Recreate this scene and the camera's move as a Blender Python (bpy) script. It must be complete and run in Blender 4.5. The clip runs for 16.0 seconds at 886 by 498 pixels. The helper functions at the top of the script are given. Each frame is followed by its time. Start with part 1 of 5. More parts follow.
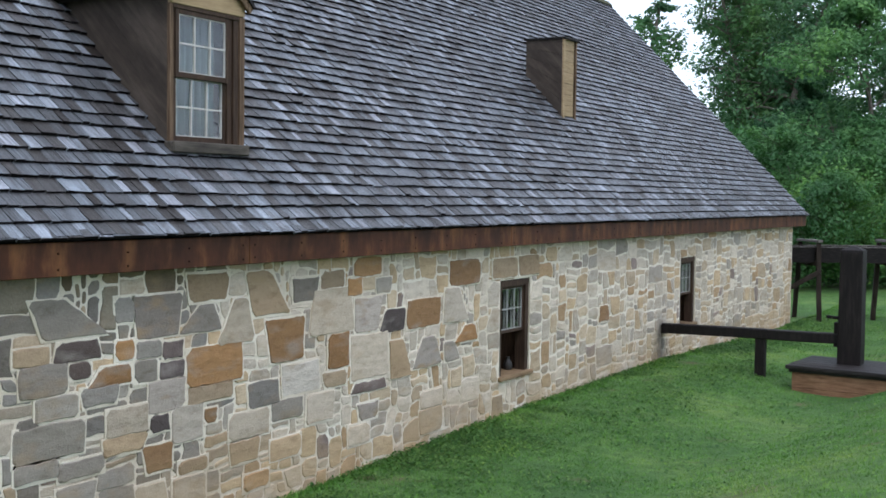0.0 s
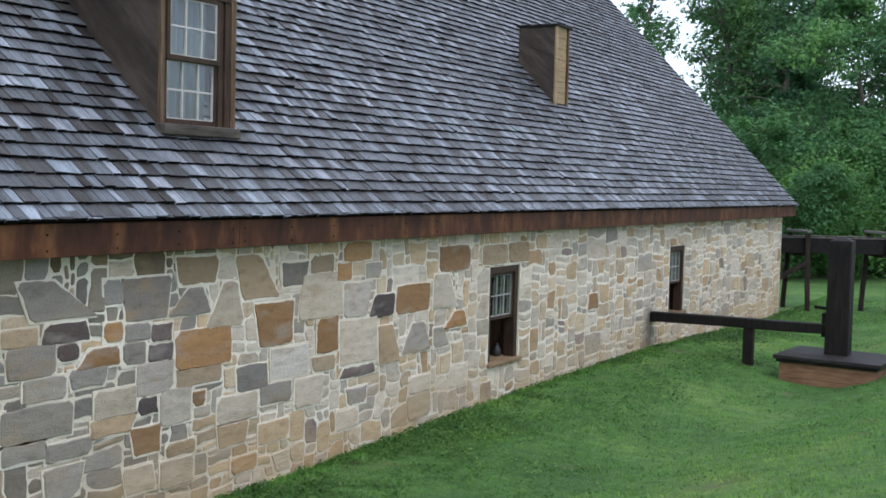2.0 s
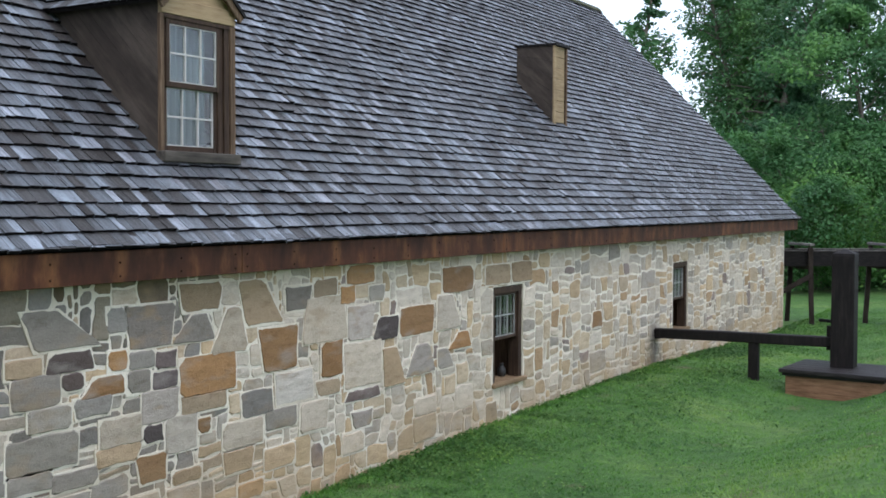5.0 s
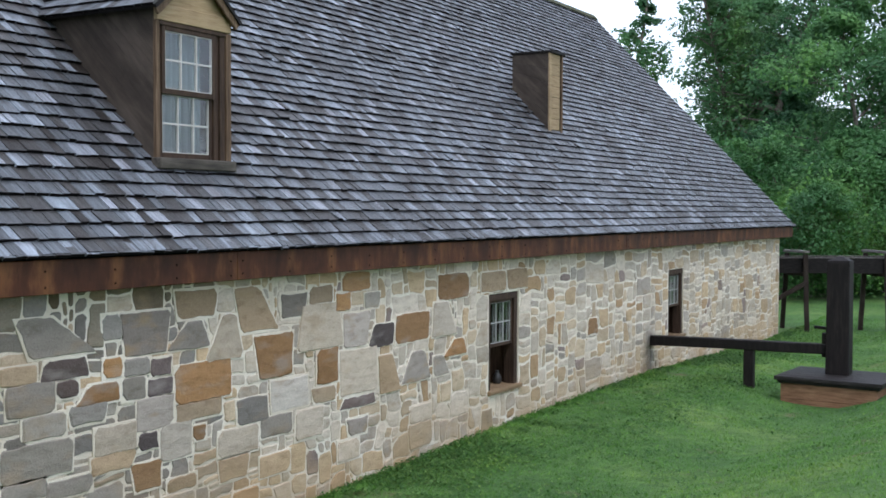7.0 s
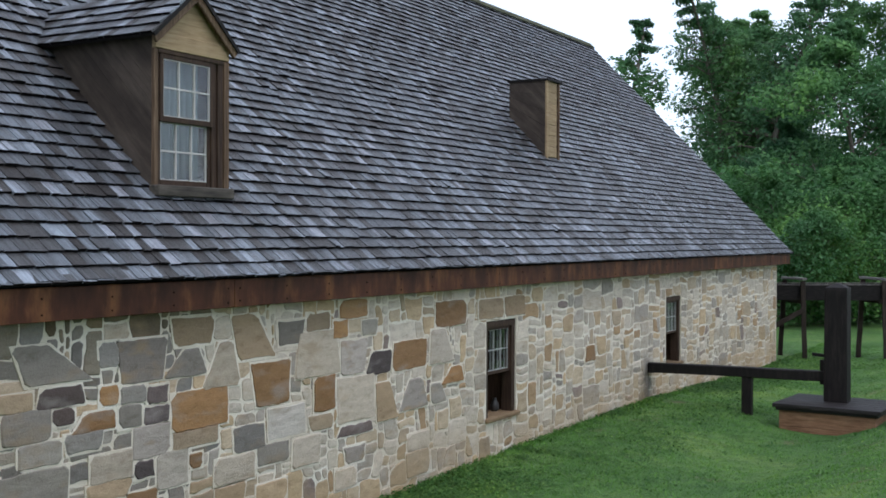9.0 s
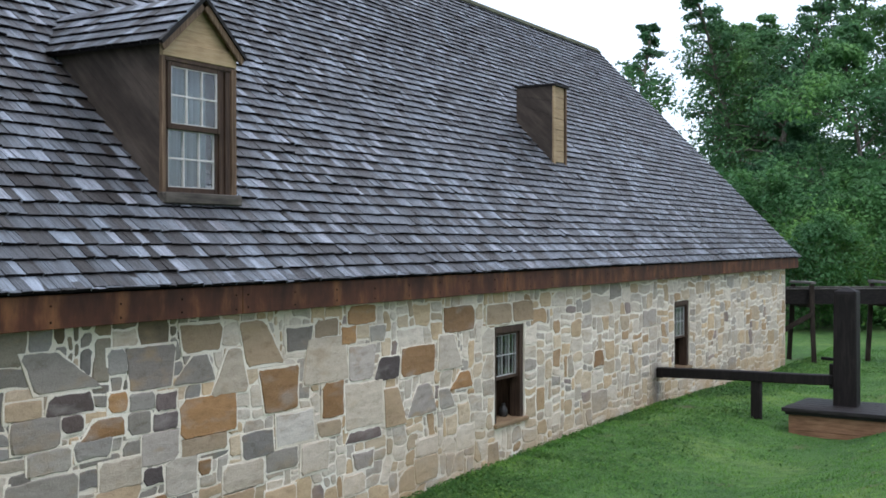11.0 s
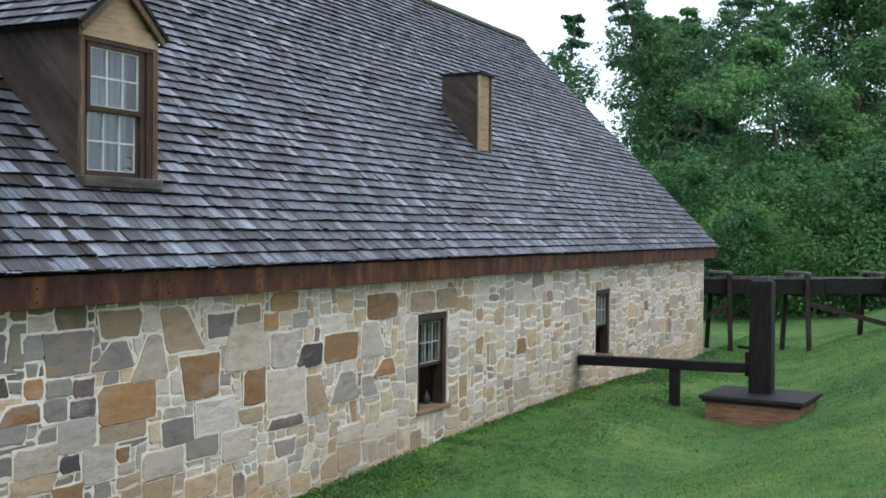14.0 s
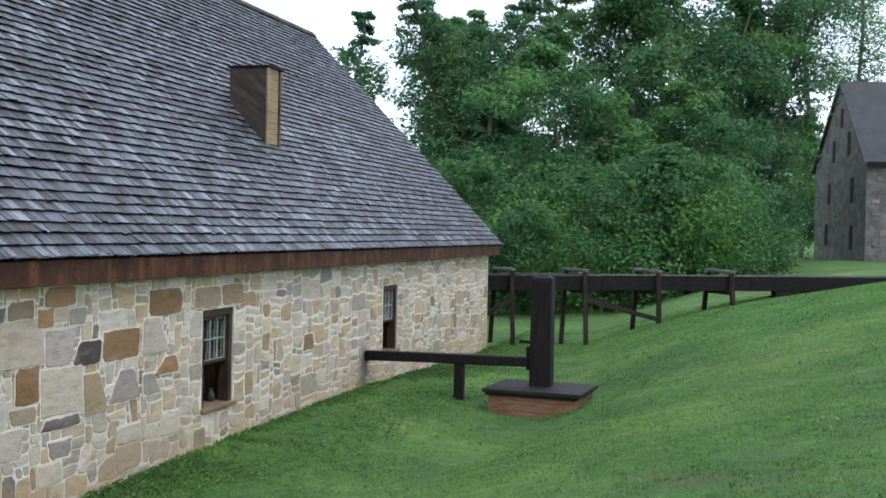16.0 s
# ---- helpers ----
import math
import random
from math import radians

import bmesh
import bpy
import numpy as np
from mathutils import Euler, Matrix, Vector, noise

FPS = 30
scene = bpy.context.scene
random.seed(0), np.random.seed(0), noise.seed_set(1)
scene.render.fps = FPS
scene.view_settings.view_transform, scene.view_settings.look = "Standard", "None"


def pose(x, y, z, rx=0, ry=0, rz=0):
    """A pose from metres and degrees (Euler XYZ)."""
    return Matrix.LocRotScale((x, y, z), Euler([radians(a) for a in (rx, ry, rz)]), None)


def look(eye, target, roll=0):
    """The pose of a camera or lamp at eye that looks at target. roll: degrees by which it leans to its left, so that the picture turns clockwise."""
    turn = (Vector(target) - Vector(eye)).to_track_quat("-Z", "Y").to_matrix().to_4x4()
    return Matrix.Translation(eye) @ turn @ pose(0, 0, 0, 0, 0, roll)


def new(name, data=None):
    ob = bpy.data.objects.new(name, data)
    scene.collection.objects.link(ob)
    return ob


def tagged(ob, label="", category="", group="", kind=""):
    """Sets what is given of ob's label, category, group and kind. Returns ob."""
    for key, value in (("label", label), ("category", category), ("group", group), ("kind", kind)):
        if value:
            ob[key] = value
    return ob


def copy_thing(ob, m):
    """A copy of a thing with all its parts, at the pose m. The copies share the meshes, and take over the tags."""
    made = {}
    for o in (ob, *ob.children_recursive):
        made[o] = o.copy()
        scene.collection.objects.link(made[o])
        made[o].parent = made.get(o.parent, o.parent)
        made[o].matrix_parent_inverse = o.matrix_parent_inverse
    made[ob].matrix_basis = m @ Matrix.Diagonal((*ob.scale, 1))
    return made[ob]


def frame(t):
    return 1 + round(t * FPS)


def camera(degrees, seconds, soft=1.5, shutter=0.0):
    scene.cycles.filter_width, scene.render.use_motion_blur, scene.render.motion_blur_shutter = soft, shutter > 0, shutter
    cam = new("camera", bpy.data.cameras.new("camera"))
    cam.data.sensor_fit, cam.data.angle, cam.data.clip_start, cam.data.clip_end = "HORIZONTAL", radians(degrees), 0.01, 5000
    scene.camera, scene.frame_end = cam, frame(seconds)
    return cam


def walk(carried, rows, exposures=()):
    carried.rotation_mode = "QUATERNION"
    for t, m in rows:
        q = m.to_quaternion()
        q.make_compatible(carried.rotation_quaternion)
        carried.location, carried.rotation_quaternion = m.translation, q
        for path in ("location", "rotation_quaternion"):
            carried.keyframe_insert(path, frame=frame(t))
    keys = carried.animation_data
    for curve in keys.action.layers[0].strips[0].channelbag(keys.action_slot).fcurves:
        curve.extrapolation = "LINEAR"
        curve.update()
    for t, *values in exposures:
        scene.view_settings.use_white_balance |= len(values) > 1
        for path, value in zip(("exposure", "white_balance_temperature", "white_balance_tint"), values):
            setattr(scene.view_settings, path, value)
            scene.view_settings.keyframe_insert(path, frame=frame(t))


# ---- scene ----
cam = camera(42.62, 16.0, soft=1.7)
PATH = [
    (0, pose(6.1, 0.0, 2.613, 87.35, -0.72, 30.51)),
    (0.5, pose(6.1, 0.0, 2.613, 87.15, -0.40, 30.45)),
    (1, pose(6.1, 0.0, 2.613, 87.15, -0.67, 30.22)),
    (1.5, pose(6.1, 0.0, 2.613, 86.88, -0.65, 30.09)),
    (2, pose(6.1, 0.0, 2.613, 86.65, -1.43, 30.05)),
    (2.5, pose(6.1, 0.0, 2.613, 87.09, -1.58, 30.20)),
    (3, pose(6.1, 0.0, 2.613, 86.68, -1.22, 30.38)),
    (3.5, pose(6.1, 0.0, 2.613, 86.92, -0.90, 30.65)),
    (4, pose(6.1, 0.0, 2.613, 87.18, -0.46, 30.69)),
    (6.5, pose(6.1, 0.0, 2.613, 88.28, -0.10, 29.60)),
    (7, pose(6.1, 0.0, 2.613, 88.07, -0.21, 29.89)),
    (7.5, pose(6.1, 0.0, 2.613, 88.72, -0.33, 29.60)),
    (8, pose(6.1, 0.0, 2.613, 88.75, -0.23, 29.57)),
    (8.5, pose(6.1, 0.0, 2.613, 89.11, -0.40, 29.36)),
    (9, pose(6.1, 0.0, 2.613, 89.44, -0.19, 29.76)),
    (9.2, pose(6.1, 0.0, 2.613, 89.17, -0.14, 29.68)),
    (11.5, pose(6.1, 0.0, 2.613, 89.79, 0.09, 30.25)),
    (12, pose(6.1, 0.0, 2.613, 87.90, -1.11, 31.21)),
    (12.5, pose(6.1, 0.0, 2.613, 87.73, -0.70, 31.73)),
    (13, pose(6.1, 0.0, 2.613, 87.48, -1.00, 31.39)),
    (13.5, pose(6.1, 0.0, 2.613, 88.28, -0.83, 28.65)),
    (14, pose(6.1, 0.0, 2.613, 89.10, -0.48, 26.33)),
    (14.5, pose(6.1, 0.0, 2.613, 89.06, -0.58, 24.37)),
    (15, pose(6.1, 0.0, 2.613, 88.66, -0.76, 20.60)),
    (15.5, pose(6.1, 0.0, 2.613, 88.52, -0.75, 18.55)),
    (16, pose(6.1, 0.0, 2.613, 89.04, -1.18, 15.69)),
]
EXPOSURE = [(0.0, 0.19), (4.0, 0.19), (6.5, 0.24), (7.5, 0.21), (8.5, 0.02), (9.0, -0.10), (11.5, 0.19), (12.0, 0.19), (13.0, 0.16), (14.0, 0.16), (15.0, 0.19), (16.0, 0.20)]
walk(cam, PATH, [(t, stops, 6150, 13.5) for t, stops in EXPOSURE])

# ---- world and light ----
world = bpy.data.worlds.new("sky")
scene.world = world
world.use_nodes = True
_wn, _wl = world.node_tree.nodes, world.node_tree.links
_sky = _wn.new("ShaderNodeTexSky")
_sky.sky_type, _sky.sun_disc = "NISHITA", False
SUN_EL, SUN_AZ = radians(62), radians(120)
_sky.sun_elevation, _sky.sun_rotation = SUN_EL, SUN_AZ
_haze = _wn.new("ShaderNodeMix")
_haze.data_type = "RGBA"
_haze.inputs[0].default_value = 0.7
_haze.inputs[7].default_value = (8.2, 9.0, 10.0, 1)      # thin overcast veil
_wl.new(_sky.outputs[0], _haze.inputs[6])
_wl.new(_haze.outputs[2], _wn["Background"].inputs[0])
_wn["Background"].inputs[1].default_value = 0.17
_sun = bpy.data.lights.new("sun", "SUN")
_sun.energy, _sun.angle, _sun.color = 1.0, radians(20), (1.0, 0.98, 0.94)
sun = new("sun", _sun)
sun.matrix_world = look((math.sin(SUN_AZ) * 40, math.cos(SUN_AZ) * 40, 40 * math.tan(SUN_EL)), (0, 12, 0))

# ---- materials ----
def material(name, rough=0.8):
    m = bpy.data.materials.new(name)
    m.use_nodes = True
    b = m.node_tree.nodes["Principled BSDF"]
    b.inputs["Roughness"].default_value = rough
    return m, m.node_tree.nodes, m.node_tree.links, b


def coords(n, l, scale=(1, 1, 1), source="Position", turn=(0, 0, 0)):
    tc, mp = n.new("ShaderNodeNewGeometry" if source == "Position" else "ShaderNodeTexCoord"), n.new("ShaderNodeMapping")
    if any(turn):
        mp.vector_type, scale = "TEXTURE", [1 / k for k in scale]
    mp.inputs["Scale"].default_value, mp.inputs["Rotation"].default_value = scale, turn
    l.new(tc.outputs[source], mp.inputs[0])
    return mp.outputs[0]


def grain(n, l, vec, scale, detail=5, rough=0.6, apart=None):
    """Noise; apart: a random value that gives each piece a grain of its own."""
    t = n.new("ShaderNodeTexNoise")
    if apart:
        t.noise_dimensions = "4D"
        k = n.new("ShaderNodeMath")
        k.operation = "MULTIPLY"
        k.inputs[1].default_value = 60.0
        l.new(apart, k.inputs[0]), l.new(k.outputs[0], t.inputs["W"])
    t.inputs["Scale"].default_value, t.inputs["Detail"].default_value, t.inputs["Roughness"].default_value = scale, detail, rough
    l.new(vec, t.inputs["Vector"])
    return t.outputs["Fac"]


def ramp(n, l, fac, stops, easing="LINEAR"):
    r = n.new("ShaderNodeValToRGB")
    r.color_ramp.interpolation = easing
    e = r.color_ramp.elements
    while len(e) < len(stops):
        e.new(0.5)
    for k, (p, c) in enumerate(stops):
        e[k].position, e[k].color = p, (*c, 1)
    l.new(fac, r.inputs[0])
    return r.outputs[0]


def mix(n, l, a, b, fac, blend="MIX"):
    m = n.new("ShaderNodeMix")
    m.data_type, m.blend_type = "RGBA", blend
    for sock, v in ((m.inputs[0], fac), (m.inputs[6], a), (m.inputs[7], b)):
        if hasattr(v, "is_output"):
            l.new(v, sock)
        else:
            sock.default_value = v if sock == m.inputs[0] else (*v, 1)
    return m.outputs[2]


def relief(n, l, b, height, strength, dist=0.01):
    k = n.new("ShaderNodeBump")
    k.inputs["Strength"].default_value, k.inputs["Distance"].default_value = strength, dist
    l.new(height, k.inputs["Height"])
    l.new(k.outputs[0], b.inputs["Normal"])


def span(n, l, fac, lo, hi, a=0.0, b=1.0):
    r = n.new("ShaderNodeMapRange")
    for k, v in zip(range(1, 5), (lo, hi, a, b)):
        r.inputs[k].default_value = v
    l.new(fac, r.inputs[0])
    return r.outputs[0]


def piece_random(n, source):
    return n.new("ShaderNodeObjectInfo").outputs["Random"] if source == "object" else n.new("ShaderNodeNewGeometry").outputs["Random Per Island"]


def shingle_material(name, source):
    """Weathered cedar: silver grey with brown and dark ones among them, grain down the slope."""
    m, n, l, b = material(name, 0.5)
    rnd = piece_random(n, source)
    base = ramp(n, l, rnd, [(0.0, (0.024, 0.019, 0.016)), (0.16, (0.055, 0.050, 0.046)), (0.42, (0.086, 0.092, 0.098)), (0.74, (0.130, 0.143, 0.156)), (0.92, (0.215, 0.240, 0.265)), (1.0, (0.29, 0.305, 0.335))])
    g = grain(n, l, coords(n, l, (0.7, 26, 0.7)), 3.0, 6, 0.7)
    c = mix(n, l, base, ramp(n, l, g, [(0.36, (0.32, 0.29, 0.27)), (0.5, (0.93, 0.94, 0.95)), (0.63, (1.55, 1.58, 1.62))]), 0.85, "MULTIPLY")
    s = grain(n, l, coords(n, l, (1, 1, 1)), 0.6, 4)
    c = mix(n, l, c, ramp(n, l, s, [(0.35, (0.72, 0.68, 0.68)), (0.62, (1.12, 1.12, 1.15))]), 0.8, "MULTIPLY")
    s2 = grain(n, l, coords(n, l, (1, 2.2, 1)), 2.4, 5, 0.7)
    c = mix(n, l, c, ramp(n, l, s2, [(0.34, (0.55, 0.47, 0.42)), (0.5, (1, 1, 1)), (0.66, (1.25, 1.26, 1.27))]), 0.7, "MULTIPLY")
    l.new(c, b.inputs["Base Color"])
    l.new(span(n, l, g, 0.3, 0.7, 0.6, 0.36), b.inputs["Roughness"])
    relief(n, l, b, g, 0.8, 0.005)
    return m


def trough_stain(n, l, v, c):
    """A black wet streak down the wall where the trough drips."""
    sep = n.new("ShaderNodeSeparateXYZ")
    l.new(v, sep.inputs[0])
    fac = None
    wob = n.new("ShaderNodeMath")
    wob.operation = "MULTIPLY_ADD"
    wob.inputs[1].default_value = 0.5
    l.new(grain(n, l, v, 4, 3), wob.inputs[0]), l.new(sep.outputs[1], wob.inputs[2])
    for sock, lo, hi in ((wob.outputs[0], 17.12, 17.36), (wob.outputs[0], 17.78, 17.5), (sep.outputs[2], 0.85, 0.6)):
        r = span(n, l, sock, lo, hi)
        if fac is None:
            fac = r
        else:
            k = n.new("ShaderNodeMath")
            k.operation = "MULTIPLY"
            l.new(fac, k.inputs[0]), l.new(r, k.inputs[1])
            fac = k.outputs[0]
    k = n.new("ShaderNodeMath")
    k.operation = "MULTIPLY"
    k.inputs[1].default_value = 0.8
    l.new(fac, k.inputs[0])
    return mix(n, l, c, (0.055, 0.05, 0.045), k.outputs[0])


def earth_splash(n, l, v, c):
    """Yellow earth splashed up from the ground, in uneven patches."""
    sep = n.new("ShaderNodeSeparateXYZ")
    l.new(v, sep.inputs[0])
    foot = n.new("ShaderNodeMath")
    foot.operation = "MULTIPLY"
    l.new(span(n, l, sep.outputs[2], 0.7, 0.05), foot.inputs[0]), l.new(span(n, l, grain(n, l, v, 1.6, 4), 0.36, 0.58, 0, 0.72), foot.inputs[1])
    return mix(n, l, c, (0.46, 0.31, 0.165), foot.outputs[0])


def stone_material(name, source, warm=None):
    """Sandstone rubble: grey-buff, some ochre and some purple-brown, bedded grain."""
    m, n, l, b = material(name, 0.85)
    rnd = piece_random(n, source)
    if warm == "ochre":
        base = ramp(n, l, rnd, [(0.0, (0.30, 0.16, 0.065)), (0.5, (0.36, 0.20, 0.085)), (1.0, (0.27, 0.165, 0.09))])
    elif warm == "brown":
        base = ramp(n, l, rnd, [(0.0, (0.10, 0.078, 0.075)), (1.0, (0.17, 0.125, 0.11))])
    elif warm == "warm":
        base = ramp(n, l, rnd, [(0.0, (0.36, 0.27, 0.18)), (0.6, (0.43, 0.305, 0.185)), (1.0, (0.45, 0.36, 0.255))])
    elif warm == "cream":
        base = ramp(n, l, rnd, [(0.0, (0.36, 0.315, 0.265)), (0.12, (0.50, 0.43, 0.345)), (0.36, (0.49, 0.385, 0.265)), (0.54, (0.57, 0.495, 0.405)), (0.80, (0.49, 0.36, 0.22)),
                                (0.93, (0.37, 0.245, 0.135)), (0.97, (0.26, 0.20, 0.175))], "CONSTANT")
    elif warm == "grey":
        base = ramp(n, l, rnd, [(0.0, (0.20, 0.175, 0.15)), (0.35, (0.26, 0.228, 0.19)), (0.7, (0.235, 0.215, 0.195)), (1.0, (0.30, 0.265, 0.22))])
    elif warm == "pale":
        base = ramp(n, l, rnd, [(0.0, (0.46, 0.385, 0.295)), (0.35, (0.53, 0.45, 0.36)), (0.7, (0.48, 0.43, 0.375)), (1.0, (0.55, 0.455, 0.345))])
    # olive stones, darkened further for the shade below the eave
    elif warm == "olive_shaded":
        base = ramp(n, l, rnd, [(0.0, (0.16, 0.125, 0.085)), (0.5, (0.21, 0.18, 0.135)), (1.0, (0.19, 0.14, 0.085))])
    elif warm == "veined":
        base = ramp(n, l, rnd, [(0.0, (0.30, 0.26, 0.23)), (1.0, (0.37, 0.32, 0.275))])
    else:
        base = ramp(n, l, rnd, [(0.0, (0.29, 0.255, 0.215)), (0.12, (0.41, 0.35, 0.28)), (0.36, (0.42, 0.325, 0.225)), (0.54, (0.51, 0.435, 0.345)), (0.74, (0.47, 0.345, 0.215)),
                                (0.92, (0.34, 0.235, 0.135)), (0.95, (0.30, 0.175, 0.085)), (0.975, (0.20, 0.155, 0.14)), (1.0, (0.12, 0.10, 0.10))], "CONSTANT")
    tone = n.new("ShaderNodeTexWhiteNoise")
    tone.noise_dimensions = "1D"
    l.new(rnd, tone.inputs["W"])
    base = mix(n, l, base, ramp(n, l, tone.outputs["Value"], [(0.0, (0.60, 0.58, 0.56)), (0.5, (1.0, 0.99, 0.98)), (1.0, (1.3, 1.29, 1.28))]), 0.55 if warm == "cream" else 0.9, "MULTIPLY")
    v = coords(n, l)
    g1 = grain(n, l, coords(n, l, (1, 1, 2.2)), 7, 7, 0.68, rnd)
    c = mix(n, l, base, ramp(n, l, g1, [(0.25, (0.55, 0.49, 0.42)), (0.46, (0.98, 0.97, 0.96)), (0.75, (1.18, 1.17, 1.15))]), 0.9, "MULTIPLY")
    g2 = grain(n, l, v, 70, 4, 0.7)
    c = mix(n, l, c, ramp(n, l, g2, [(0.3, (0.7, 0.7, 0.7)), (0.6, (1.08, 1.08, 1.08))]), 0.5, "MULTIPLY")
    other = (0.36, 0.32, 0.28) if warm in ("ochre", "brown") else (0.33, 0.225, 0.125)
    patch = span(n, l, grain(n, l, coords(n, l, (1, 0.7, 1.6)), 4.0, 3, 0.55, rnd), 0.53, 0.68, 0, 0.75 if warm == "veined" else 0.45)
    c = mix(n, l, c, other, patch)                                # beds of another colour through a stone
    rust = span(n, l, grain(n, l, coords(n, l, (1, 1, 1.8)), 4.5, 6, 0.7, rnd), 0.62, 0.76, 0, 0.65)
    c = mix(n, l, c, (0.29, 0.18, 0.10), rust)
    crack = ramp(n, l, grain(n, l, coords(n, l, (1, 0.8, 4.0)), 3.2, 8, 0.7, rnd), [(0.30, (0.45, 0.40, 0.36)), (0.36, (1, 1, 1))])
    c = mix(n, l, c, crack, 0.6, "MULTIPLY")
    c = earth_splash(n, l, v, c)
    c = trough_stain(n, l, v, c)
    l.new(c, b.inputs["Base Color"])
    hew = n.new("ShaderNodeTexVoronoi")                            # split faces, ledges along the bedding
    hew.voronoi_dimensions = "4D"
    hew.inputs["Scale"].default_value = 6.0
    l.new(coords(n, l, (1, 0.8, 1.7)), hew.inputs["Vector"])
    far_apart = n.new("ShaderNodeMath")
    far_apart.operation = "MULTIPLY"
    far_apart.inputs[1].default_value = 37.0
    l.new(rnd, far_apart.inputs[0]), l.new(far_apart.outputs[0], hew.inputs["W"])
    s = n.new("ShaderNodeMath")
    s.operation = "MULTIPLY_ADD"
    s.inputs[1].default_value = 0.6
    l.new(g2, s.inputs[0]), l.new(g1, s.inputs[2])
    t = n.new("ShaderNodeMath")
    t.operation = "MULTIPLY_ADD"
    t.inputs[1].default_value = 0.9
    l.new(hew.outputs["Distance"], t.inputs[0]), l.new(s.outputs[0], t.inputs[2])
    relief(n, l, b, t.outputs[0], 0.55, 0.022)
    return m


def mortar_material():
    m, n, l, b = material("lime_mortar", 0.95)
    v = coords(n, l)
    c = ramp(n, l, grain(n, l, v, 1.3, 5), [(0.3, (0.58, 0.49, 0.37)), (0.55, (0.76, 0.685, 0.565)), (0.8, (0.84, 0.79, 0.69))])
    c = mix(n, l, c, ramp(n, l, grain(n, l, v, 120, 3), [(0.3, (0.75, 0.75, 0.75)), (0.6, (1.05, 1.05, 1.05))]), 0.6, "MULTIPLY")
    c = trough_stain(n, l, v, earth_splash(n, l, v, c))
    l.new(c, b.inputs["Base Color"])
    relief(n, l, b, grain(n, l, v, 60, 4), 0.6, 0.01)
    return m


def wood_material(name, dark, mid, light, stretch=(14, 14, 0.8), rough=0.7, stain=0.5, turn=(0, 0, 0)):
    m, n, l, b = material(name, rough)
    g = grain(n, l, coords(n, l, stretch, turn=turn), 3.0, 7, 0.65)
    c = ramp(n, l, g, [(0.28, dark), (0.5, mid), (0.75, light)])
    s = grain(n, l, coords(n, l), 2.2, 5)
    c = mix(n, l, c, ramp(n, l, s, [(0.32, (0.45, 0.42, 0.40)), (0.6, (1.1, 1.08, 1.05))]), stain, "MULTIPLY")
    rnd = n.new("ShaderNodeObjectInfo").outputs["Random"]
    c = mix(n, l, c, ramp(n, l, rnd, [(0, (0.85, 0.85, 0.85)), (1, (1.12, 1.1, 1.08))]), 0.7, "MULTIPLY")
    l.new(c, b.inputs["Base Color"])
    b.inputs["Specular IOR Level"].default_value = 0.22
    relief(n, l, b, g, 0.35, 0.005)
    return m


def grass_ground_material():
    m, n, l, b = material("lawn_soil", 0.95)
    v = coords(n, l)
    c = ramp(n, l, grain(n, l, v, 0.4, 7, 0.66), [(0.3, (0.045, 0.122, 0.025)), (0.5, (0.084, 0.195, 0.038)), (0.68, (0.16, 0.265, 0.064))])
    c = mix(n, l, c, ramp(n, l, grain(n, l, v, 24, 5, 0.7), [(0.3, (0.5, 0.55, 0.45)), (0.65, (1.25, 1.2, 1.15))]), 0.8, "MULTIPLY")
    c = mix(n, l, c, ramp(n, l, grain(n, l, v, 5, 5, 0.65), [(0.32, (0.62, 0.7, 0.62)), (0.5, (0.98, 0.98, 0.98)), (0.68, (1.22, 1.15, 1.1))]), 0.9, "MULTIPLY")
    worn = span(n, l, grain(n, l, v, 0.9, 5, 0.7), 0.58, 0.72)
    c = mix(n, l, c, (0.15, 0.135, 0.06), worn)
    l.new(c, b.inputs["Base Color"])
    relief(n, l, b, grain(n, l, v, 45, 4, 0.7), 0.9, 0.05)
    return m


def blade_material():
    m, n, l, b = material("grass_blades", 0.6)
    v = coords(n, l)
    c = ramp(n, l, grain(n, l, v, 0.4, 7, 0.66), [(0.3, (0.053, 0.152, 0.03)), (0.5, (0.102, 0.243, 0.046)), (0.68, (0.19, 0.32, 0.074))])
    c = mix(n, l, c, ramp(n, l, grain(n, l, v, 5, 5, 0.65), [(0.32, (0.62, 0.7, 0.62)), (0.5, (0.98, 0.98, 0.98)), (0.68, (1.22, 1.15, 1.1))]), 0.9, "MULTIPLY")
    c = mix(n, l, c, ramp(n, l, piece_random(n, "island"), [(0, (1.0, 1.0, 0.95)), (0.8, (1.25, 1.2, 1.1)), (1.0, (1.75, 1.5, 1.15))]), 0.9, "MULTIPLY")
    l.new(c, b.inputs["Base Color"])
    b.inputs["Specular IOR Level"].default_value = 0.25
    return m


